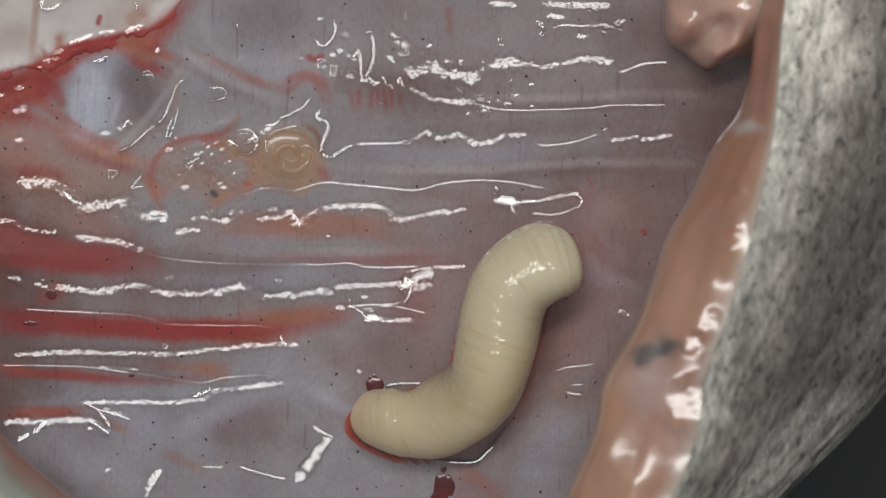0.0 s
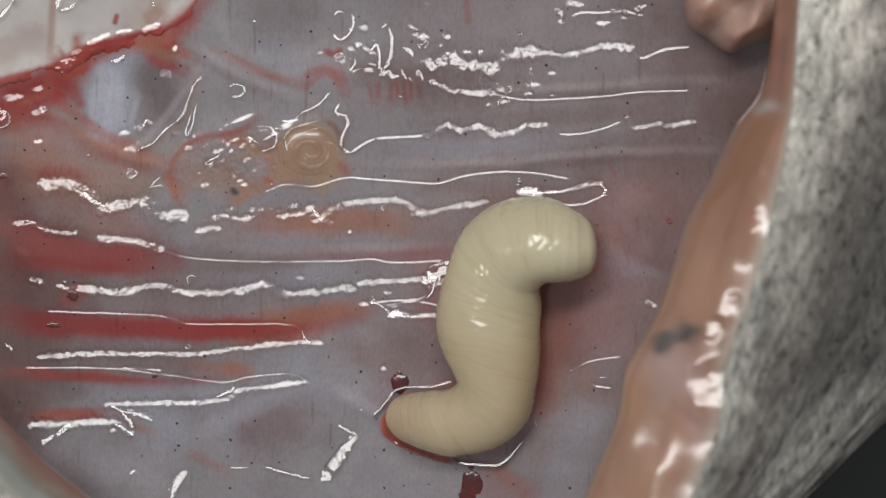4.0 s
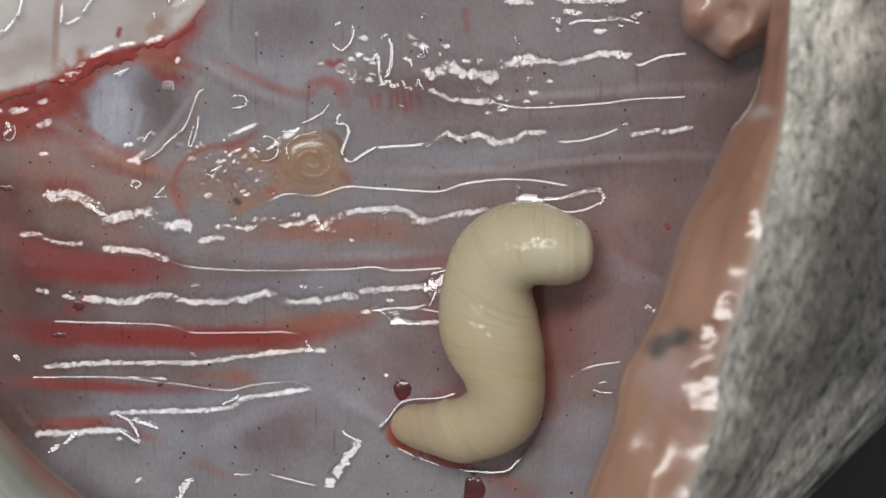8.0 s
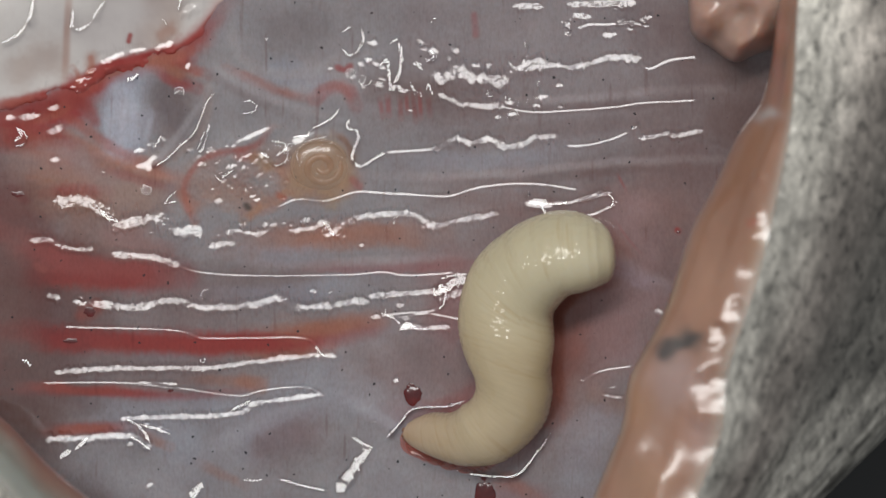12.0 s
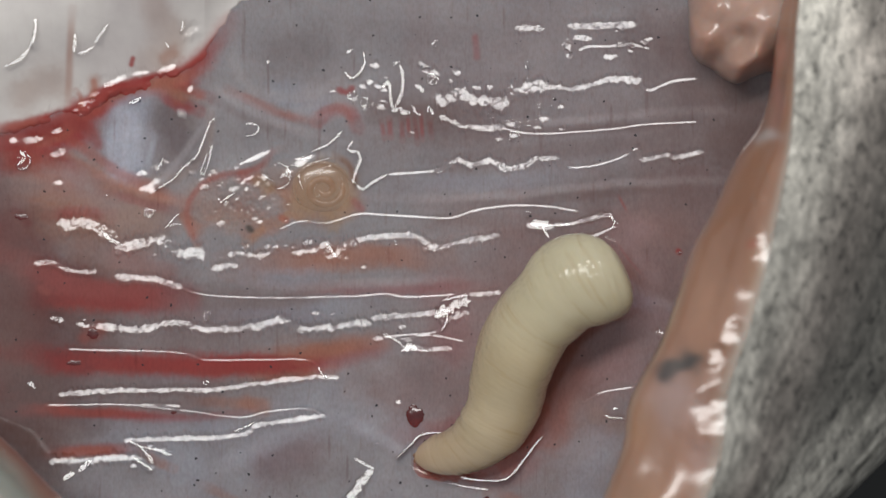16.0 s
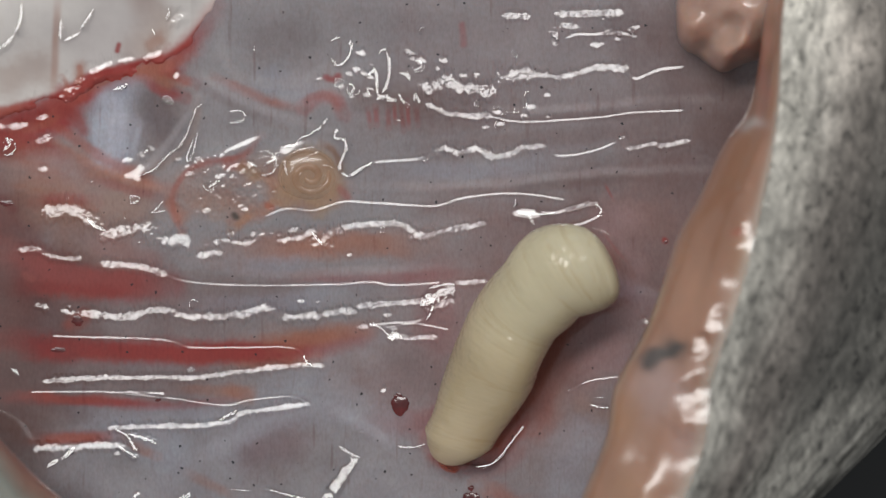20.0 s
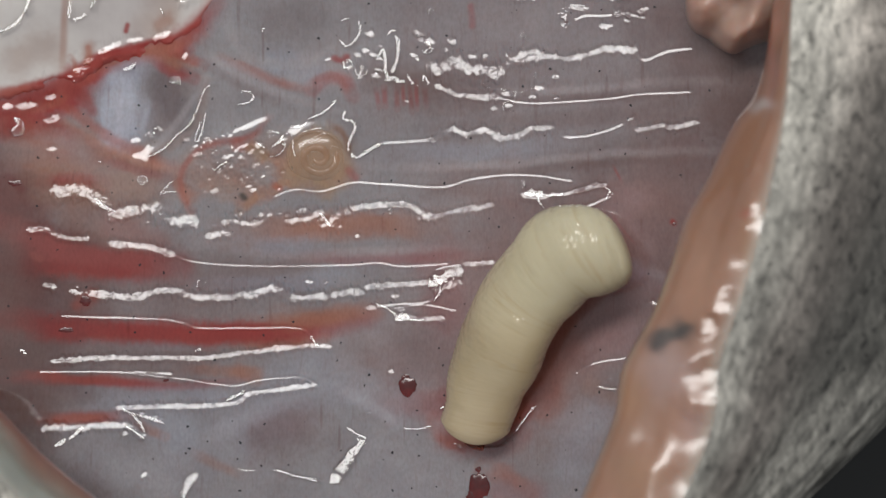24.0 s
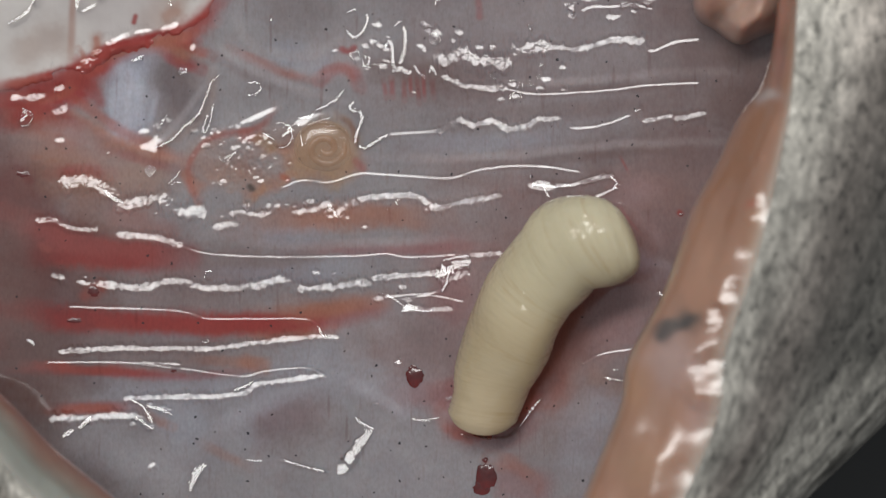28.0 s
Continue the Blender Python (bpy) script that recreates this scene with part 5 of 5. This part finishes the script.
def coil():
    """A parasite curled up in a flat clear blister."""
    cx, cy = 548, 284
    origin = at(cx, cy, surface(cx, cy))
    cyst = tagged(new("coiled_cyst"), "tan parasite coiled up in a clear blister of the lining", "cyst")
    cyst.location = origin
    rows = []
    for i in range(10):
        a = math.pi / 2 * i / 9
        rows.append([np.array(at(cx + (52 + 4 * math.sin(3 * w)) * math.cos(a) * math.cos(w), cy + (46 + 3 * math.sin(2 * w + 1)) * math.cos(a) * math.sin(w), surface(cx, cy) - 0.04 + 0.22 * math.sin(a))) - np.array(origin)
                     for w in np.linspace(0, 2 * math.pi, 41)])
    for name, mesh, material, label in (
            ("blister", grid_mesh("blister", np.array(rows)), BLISTER, "clear tan blister wall"),
            ("worm", bead_mesh("worm", [(cx + 3 + (36 - 1.9 * k) * math.cos(0.62 * k - 0.4), cy + 2 + (32 - 1.7 * k) * math.sin(0.62 * k - 0.4)) for k in range(17)], 6.5, 0.5, 0.12, 3, origin=origin, sink=0.2), COIL, "tan coiled worm"),
            ("rim", bead_mesh("rim", [(cx + 50 * math.cos(w), cy + 45 * math.sin(w)) for w in np.linspace(2.4, 6.0, 12)], 3.5, 0.6, 0.15, 4, origin=origin, sink=0.1), BLISTER, "raised edge of the blister")):
        ob = part(name, mesh, material, None, label)
        ob.parent = cyst


BLISTER = tissue("blister_wall", [(0.56, 0.32, 0.19), (0.58, 0.38, 0.25), (0.54, 0.40, 0.31)], 0.2, 700, coat=1.0, bump=0.05)
BLISTER.node_tree.nodes["Principled BSDF"].inputs["Alpha"].default_value = 0.42
coil()


FILM = tissue("thin_fluid", [(0.62, 0.13, 0.08), (0.66, 0.16, 0.10), (0.68, 0.19, 0.12)], 0.2, 500, coat=0.1, bump=0.02)
FILM.node_tree.nodes["Principled BSDF"].inputs["Alpha"].default_value = 0.25
PORE = tissue("brown_pore", [(0.20, 0.09, 0.05), (0.28, 0.14, 0.08), (0.35, 0.2, 0.12)], 0.4, 900)

# ---- the larva ----
# seconds; from head to tail the middle of the body, its half width and the way it runs, in plan units and degrees
BODY = []


def body_at(t, *line):
    BODY.append((t, list(line)))


body_at(0.0, (1064, 449, 39, 171), (1033, 453, 62, 171), (994, 458, 67, 166), (960, 481, 70, 148), (939, 512, 71, 128), (927, 555, 72, 116), (917, 614, 69, 101), (904, 670, 64, 102), (880, 703, 65, 114), (848, 727, 67, 129), (798, 755, 71, 153), (742, 752, 59, 169), (702, 746, 50, 173), (683, 750, 38, 172), (672, 758, 18, 170))
body_at(0.8, (1051, 452, 27, 176), (1030, 451, 56, 175), (993, 447, 66, 172), (954, 458, 71, 159), (923, 486, 79, 141), (899, 524, 84, 125), (886, 570, 79, 111), (879, 621, 75, 101), (873, 673, 65, 102), (851, 707, 64, 118), (818, 731, 61, 134), (771, 754, 66, 156), (720, 751, 57, 169), (684, 744, 47, 174), (666, 746, 33, 176), (658, 755, 14, 179))
body_at(1.6, (1055, 440, 15, 177), (1041, 444, 47, 177), (1007, 445, 64, 177), (959, 441, 72, 171), (920, 454, 82, 152), (888, 482, 86, 136), (874, 533, 85, 119), (861, 588, 88, 104), (858, 628, 84, 101), (862, 678, 69, 107), (848, 709, 69, 123), (815, 737, 69, 138), (764, 752, 65, 156), (717, 751, 54, 171), (685, 744, 44, 174), (670, 745, 25, 177), (665, 753, 8, 179))
body_at(2.5, (1055, 436, 18, 177), (1040, 439, 43, 177), (1006, 442, 65, 177), (958, 434, 70, 171), (917, 446, 78, 153), (886, 476, 86, 137), (873, 524, 84, 118), (864, 574, 90, 103), (862, 624, 85, 102), (868, 672, 71, 106), (858, 715, 68, 126), (825, 745, 68, 142), (779, 758, 62, 155), (733, 755, 52, 169), (700, 751, 42, 174), (685, 756, 25, 178), (679, 764, 10, 179))
body_at(4.5, (1055, 438, 17, 176), (1042, 439, 42, 176), (1006, 445, 63, 179), (958, 435, 68, 173), (915, 444, 78, 153), (883, 474, 89, 136), (874, 519, 88, 118), (864, 576, 95, 102), (868, 625, 87, 100), (877, 677, 73, 103), (874, 721, 65, 121), (842, 751, 67, 139), (794, 761, 61, 156), (747, 757, 51, 169), (711, 750, 41, 175), (697, 755, 30, 179), (690, 766, 11, 180))
body_at(6.0, (1057, 439, 16, 182), (1043, 438, 42, 180), (1002, 441, 61, 179), (956, 433, 65, 171), (910, 441, 77, 152), (876, 475, 86, 132), (868, 526, 90, 114), (868, 581, 92, 101), (874, 635, 84, 98), (888, 683, 68, 103), (881, 727, 67, 120), (844, 758, 68, 139), (794, 765, 60, 155), (746, 760, 48, 168), (711, 755, 42, 173), (690, 756, 31, 180), (686, 770, 12, 180))
body_at(7.5, (1054, 437, 16, 180), (1040, 436, 43, 181), (998, 440, 64, 180), (953, 431, 68, 173), (911, 438, 75, 154), (875, 472, 82, 132), (867, 527, 86, 114), (866, 577, 93, 102), (876, 634, 85, 98), (890, 680, 69, 101), (886, 723, 66, 120), (852, 754, 68, 139), (802, 764, 59, 155), (753, 759, 45, 168), (720, 753, 39, 172), (697, 754, 27, 179), (691, 763, 10, 180))
body_at(9.0, (1055, 433, 16, 178), (1040, 436, 42, 180), (995, 440, 61, 178), (948, 428, 67, 172), (903, 433, 78, 153), (869, 472, 80, 132), (863, 524, 84, 113), (867, 577, 93, 103), (878, 628, 87, 102), (891, 678, 71, 104), (885, 731, 64, 122), (848, 757, 64, 137), (797, 765, 57, 154), (751, 759, 46, 169), (720, 754, 39, 174), (697, 752, 25, 178), (689, 758, 7, 180))
body_at(10.5, (1058, 436, 16, 179), (1044, 435, 46, 179), (1003, 436, 68, 178), (962, 433, 71, 172), (920, 452, 76, 150), (885, 488, 81, 133), (876, 530, 87, 119), (874, 577, 94, 112), (881, 624, 84, 106), (892, 683, 70, 106), (888, 726, 63, 119), (849, 756, 56, 139), (802, 769, 49, 157), (758, 765, 44, 173), (726, 758, 36, 175), (701, 756, 24, 179), (687, 757, 8, 180))
body_at(12.5, (1073, 453, 17, 175), (1058, 445, 47, 175), (1019, 440, 66, 174), (973, 444, 75, 164), (932, 467, 76, 148), (899, 501, 85, 133), (885, 544, 88, 119), (881, 589, 83, 109), (883, 639, 73, 104), (890, 680, 64, 107), (877, 723, 67, 125), (839, 757, 62, 141), (795, 769, 51, 156), (754, 762, 43, 171), (723, 758, 34, 175), (699, 758, 22, 177), (684, 762, 8, 180))
body_at(14.5, (1080, 440, 36, 162), (1060, 441, 66, 157), (1020, 445, 81, 150), (977, 461, 81, 140), (946, 491, 75, 130), (921, 519, 78, 124), (901, 555, 79, 119), (887, 598, 74, 114), (881, 642, 67, 112), (872, 686, 63, 112), (847, 724, 57, 127), (813, 749, 52, 145), (777, 762, 42, 158), (741, 760, 38, 169), (710, 756, 27, 172), (692, 757, 14, 174))
body_at(16.5, (1087, 449, 37, 161), (1065, 449, 69, 159), (1028, 448, 82, 153), (987, 460, 82, 144), (960, 491, 69, 134), (931, 519, 71, 128), (906, 557, 72, 122), (887, 598, 69, 116), (873, 647, 66, 111), (859, 690, 66, 110), (825, 734, 53, 123), (789, 752, 45, 139), (757, 760, 39, 153), (729, 766, 26, 157), (709, 772, 9, 148))
body_at(18.0, (1089, 453, 37, 160), (1065, 450, 71, 158), (1025, 451, 84, 152), (985, 462, 82, 144), (957, 496, 70, 134), (930, 525, 75, 130), (905, 565, 75, 125), (885, 607, 70, 118), (871, 647, 67, 112), (856, 689, 70, 111), (825, 732, 60, 115), (788, 762, 44, 126), (759, 773, 32, 140), (738, 775, 13, 146))
body_at(20.5, (1093, 451, 35, 159), (1073, 450, 68, 159), (1033, 450, 85, 152), (991, 460, 86, 143), (963, 490, 73, 132), (932, 520, 75, 123), (907, 557, 78, 120), (888, 598, 71, 111), (871, 641, 74, 103), (852, 682, 78, 102), (833, 722, 70, 102), (812, 760, 56, 104), (792, 785, 36, 112), (779, 795, 13, 114))
body_at(22.5, (1096, 459, 33, 161), (1071, 450, 67, 157), (1034, 450, 84, 152), (991, 460, 86, 144), (962, 491, 75, 133), (931, 522, 76, 123), (907, 558, 78, 117), (885, 603, 71, 107), (868, 650, 74, 99), (852, 686, 80, 99), (840, 728, 71, 99), (826, 766, 56, 103), (818, 790, 33, 102), (818, 800, 13, 101))
body_at(26.0, (1102, 462, 33, 161), (1076, 451, 69, 159), (1035, 451, 84, 152), (990, 459, 87, 145), (963, 490, 76, 138), (931, 524, 78, 129), (905, 562, 78, 122), (886, 608, 72, 114), (868, 653, 76, 107), (852, 694, 84, 102), (845, 729, 75, 97), (835, 758, 61, 97), (829, 778, 49, 97), (830, 790, 23, 97))
body_at(28.0, (1102, 462, 33, 161), (1076, 451, 69, 159), (1035, 451, 84, 152), (990, 459, 87, 145), (963, 490, 76, 138), (931, 524, 78, 129), (905, 562, 78, 122), (886, 608, 72, 114), (868, 653, 76, 107), (852, 694, 84, 102), (845, 729, 75, 97), (835, 758, 61, 97), (829, 778, 49, 97), (830, 790, 23, 97))


def ring_mesh(radius, length, flat, round_by=3.2, name="body_ring", ahead=None, taper=0.0):
    """A soft barrel, rounded at both rims, along x, in plan units."""
    n, m = 36, 15
    rows = []
    for i in range(m):
        a = math.cos(math.pi * i / (m - 1))
        r = radius * max(1 - abs(a) ** round_by, 0.0) ** (1 / round_by) * (1 - taper * a)
        rows.append([((length if a > 0 else ahead or length) * a, r * math.cos(2 * math.pi * (k / n - 0.375)), flat * r * math.sin(2 * math.pi * (k / n - 0.375))) for k in range(n + 1)])
    return grid_mesh(name, np.array(rows)[:, ::-1] * 0.025 * MM)


def skinned(ob, k, flat, slope=None):
    """Lay the body's grain over ring k, and let its wall run smoothly into the next ring's."""
    mesh = ob.data
    co = np.empty(3 * len(mesh.vertices), np.float32)
    mesh.vertices.foreach_get("co", co)
    co = co.reshape(-1, 3)
    attr = mesh.attributes.new("body", "FLOAT_VECTOR", "POINT")
    attr.data.foreach_set("vector", (co + np.array((k * RING_GAP, 0, 0))).astype(np.float32).ravel())
    if slope is not None:
        wall = np.stack([np.zeros(len(co)), co[:, 1], co[:, 2] / flat**2], 1)
        wall /= np.maximum(np.linalg.norm(wall, axis=1, keepdims=True), 1e-9)
        wall[:, 0] = -slope
        wall /= np.linalg.norm(wall, axis=1, keepdims=True)
        mesh.normals_split_custom_set_from_vertices([tuple(v) for v in wall.tolist()])
    return ob


def body_lines():
    """The body's rings in each pose: even along the trunk, and by width along the tail, which draws in and out."""
    out = []
    for t, line in BODY:
        p = spline(line, 8 * RINGS)
        s = np.r_[0, np.cumsum(np.linalg.norm(np.diff(p[:, :2], axis=0), axis=1))]
        wide = np.maximum.accumulate(p[::-1, 2])[::-1]
        tail_s = np.interp(-TAPER, -wide[s > 0.5 * s[-1]] + 1e-6 * np.arange((s > 0.5 * s[-1]).sum()), s[s > 0.5 * s[-1]])
        tail_s = tail_s - (16.0 + 10.0 * smooth((t - 16) / 2)) * np.linspace(0, 1, len(TAPER))
        w = np.r_[np.linspace(0, tail_s[0], RINGS - len(TAPER) + 1)[:-1], tail_s]
        out.append((t, np.stack([np.interp(w, s, c) for c in p.T], 1)))
    return out


TAPER = 60.0 - 46.0 * np.linspace(0, 1, 24) ** 1.5
LINES = body_lines()
LARVA_Z = 1.6
larva = tagged(new("larva"), "plump cream-white maggot-like larva lying bent on the wet lining", "larva")
larva.location = at(880, 600, LARVA_Z)
bpy.context.view_layer.update()
# an oval section: the body looks broader or narrower as it rolls
WIDE = np.array([l[:, 2] for _, l in LINES])
WIDE = 0.8 * WIDE.max(axis=0) + 0.2 * WIDE.mean(axis=0)
SLIM = np.maximum(np.min([l[:, 2] for _, l in LINES], axis=0), 0.72 * WIDE)
EVEN = np.ones(9) / 9
WIDE, SLIM = (np.convolve(np.pad(v, 4, "edge"), EVEN, "valid") for v in (WIDE, SLIM))
WIDE[-22:], SLIM[-22:] = TAPER[-22:], 0.92 * TAPER[-22:]
for i in range(20):
    k, f = RINGS - 42 + i, smooth((i + 1) / 21)
    WIDE[k], SLIM[k] = WIDE[k] * (1 - f) + 60 * f, min(SLIM[k] * (1 - f) + 55.5 * f, WIDE[k] * (1 - f) + 60 * f)
HEAD, TAIL = 4, RINGS - 1
SOLID, FILMS = [], []
for k in range(HEAD, TAIL + 1):
    r, flat = WIDE[k], SLIM[k] / WIDE[k]
    if k == HEAD:
        head = skinned(part("head", ring_mesh(r, 40.0, flat, 2.5, "head", 34.0), LARVA, larva, "smooth blunt head end"), k, flat)
        SOLID.append(head)
    elif k == TAIL:
        tail = skinned(part("tail", ring_mesh(r, 0.8 * r, flat, 2.2, "tail"), LARVA, larva, "narrow tail end"), k, flat)
        SOLID.append(tail)
    else:
        thin = smooth((k - RINGS + 46) / 26.0)
        ring = part("body_ring", ring_mesh(r, min(36.0 - 20.0 * thin, (0.85 - 0.2 * thin) * r), flat, 2.8 - 0.3 * thin, taper=0.16 * thin), LARVA, larva)
        slope = np.clip((WIDE[k + 1] - WIDE[k - 1]) / 17.0, -0.2, 0.8)
        SOLID.append(skinned(ring, k, flat, slope))
for px, py, r in ((8, -7, 4), (10, 2, 4), (7, 9, 4)):
    pore = part("spiracle", ring_mesh(r, r, 0.8, 2.0, "spiracle"), PORE, tail, "brown breathing pore")
    pore.matrix_parent_inverse = Matrix.Identity(4)
    pore.location = (px * 0.025 * MM, py * 0.025 * MM, 5.0 * 0.025 * MM)
FIRST = 25
for k in range(FIRST, RINGS - 3, 2):
    FILMS.append(part("fluid_film", ring_mesh(0.8 * WIDE[k] + 12 - 6 * smooth((k - 52) / 14.0), 30.0, 0.02, 2.2, "fluid_film"), FILM, larva, "blood-tinged fluid round the body"))


def crawl():
    """Bend and stretch the larva: each ring follows the body's line, and the head is held up a little."""
    home = Vector(at(880, 600, LARVA_Z))
    plan = [(k, ob, False) for k, ob in enumerate(SOLID, HEAD)] + [(FIRST + 2 * k, ob, True) for k, ob in enumerate(FILMS)]
    order = np.arange(RINGS)
    shapes = []
    for t, line in LINES:
        share = np.clip((line[:, 2] ** 2 - SLIM**2) / np.maximum(WIDE**2 - SLIM**2, 1e-6), 0, 1)
        roll = np.convolve(np.pad(np.arccos(np.sqrt(share)), 6, "edge"), np.ones(13) / 13, "valid")
        high = np.sqrt((WIDE * np.sin(roll)) ** 2 + (SLIM * np.cos(roll)) ** 2)
        z = base_height(line[:, 0], line[:, 1]) + 0.84 * high * 0.025 + (1.5 if t >= 15 else 0.6) * smooth((28 - order) / 22.0)
        ways = np.convolve(np.pad(line[:, 3], 4, "edge"), EVEN, "valid")
        shapes.append((t, line, ways, roll, np.convolve(np.pad(z, 3, "edge"), np.ones(7) / 7, "valid")))
    for k, ob, low in plan:
        ob.matrix_parent_inverse = Matrix.Identity(4)
        rows = []
        for t, line, ways, roll, tall in shapes:
            i, j = max(k - 4, 0), min(k + 4, RINGS - 1)
            run = np.linalg.norm((line[j] - line[i])[:2])
            way = radians(ways[k])
            d = (math.cos(way), math.sin(way))
            x, y = line[k][:2]
            z = tall[k]
            if low:
                aside = 15 - 3 * smooth((k - 60) / 10.0)
                x, y, z = x + aside * d[1], y - aside * d[0], float(base_height(x, y)) + 0.06
            pitch = 0 if low else math.degrees(math.atan2(tall[i] - tall[j], max(run, 30) * 0.025))
            turn = math.degrees(math.atan2(-d[1], d[0]))
            p = Vector(at(x, y, z)) - home
            rows.append((t, pose(*p, 0 if low else math.degrees(roll[k]), pitch, turn)))
        walk(ob, rows)


# fluid that wells up round the larva's tail
def meniscus(line, half, label):
    spot = Vector(at(*line[len(line) // 2], surface(*line[len(line) // 2])))
    ob = part("fluid_meniscus", shining_rim("fluid_meniscus", line, half, spot, 0.12, 300, 0.6), WELT, None)
    # it stands on the thin film round the body
    ob.location = spot + Vector((0, 0, 0.09 * MM))
    return tagged(ob, label, "fluid"), ob.location.copy()


RIM_LEFT = meniscus([(702, 790), (730, 803), (780, 822), (840, 833)], 2.2, "glossy blood-tinged fluid edge below the larva's tail")
RIM_RIGHT = meniscus([(812, 834), (850, 838), (890, 838), (912, 822), (930, 798), (957, 762)], 2.3, "glossy blood-tinged fluid edge beside the larva's tail")
LIP = meniscus([(672, 757), (690, 738), (712, 712), (740, 706), (775, 705), (808, 696)], 1.9, "glossy fluid edge along the inside of the tail")
DASH = meniscus([(707, 764), (722, 766), (740, 765), (755, 760)], 1.9, "short glossy fluid edge beside the larva's blunt tail")


def drift(ob, home, steps):
    """Fluid drawn along by the tail: seconds, a shift over the plan and a turn."""
    walk(ob, [(t, Matrix.Translation(Vector(home) + Vector((dx, -dy, 0)) * 0.025 * MM) @ pose(0, 0, 0, 0, 0, turn)) for t, dx, dy, turn in steps])


def motions():
    crawl()
    drift(*RIM_LEFT, [(0, -20, -5, 0), (2.5, -8, -3, 0), (4.5, 1, 2, 0), (9, 0, 0, 0), (12.5, 3, -4, 0), (14.5, -2, -8, 0), (16.5, 6, -14, 0), (18, 30, -18, 0), (19.5, 50, -56, -50), (20.5, 55, -87, -80), (28, 55, -87, -80)])
    drift(*RIM_RIGHT, [(0, -2, -18, 0), (2.5, -4, -12, 0), (4.5, -6, -6, 0), (9, 2, -4, 0), (12.5, -1, -6, 0), (14.5, -14, -22, 0), (16.5, -22, -38, 0), (18, -20, -40, 0), (20.5, -22, -41, 0), (22.5, -19, -41, 0), (28, -17, -41, 0)])
    drift(*LIP, [(0, 22, -24, 0), (0.8, 6, -26, 0), (1.6, 3, -22, 0), (4.5, -8, -9, 0), (7.5, -3, -2, 0), (9, 0, 1, 0), (12.5, -5, 5, 0), (14.5, -8, 7, 0), (16.5, 18, 18, -10), (18, 38, 37, -25), (20.5, 110, 5, -25), (28, 110, 5, -25)])
    drift(*DASH, [(0, 150, -120, 0), (16.5, 140, -110, 0), (18, 62, -32, 0), (20.5, 0, -2, 0), (28, 0, 0, 0)])


motions()
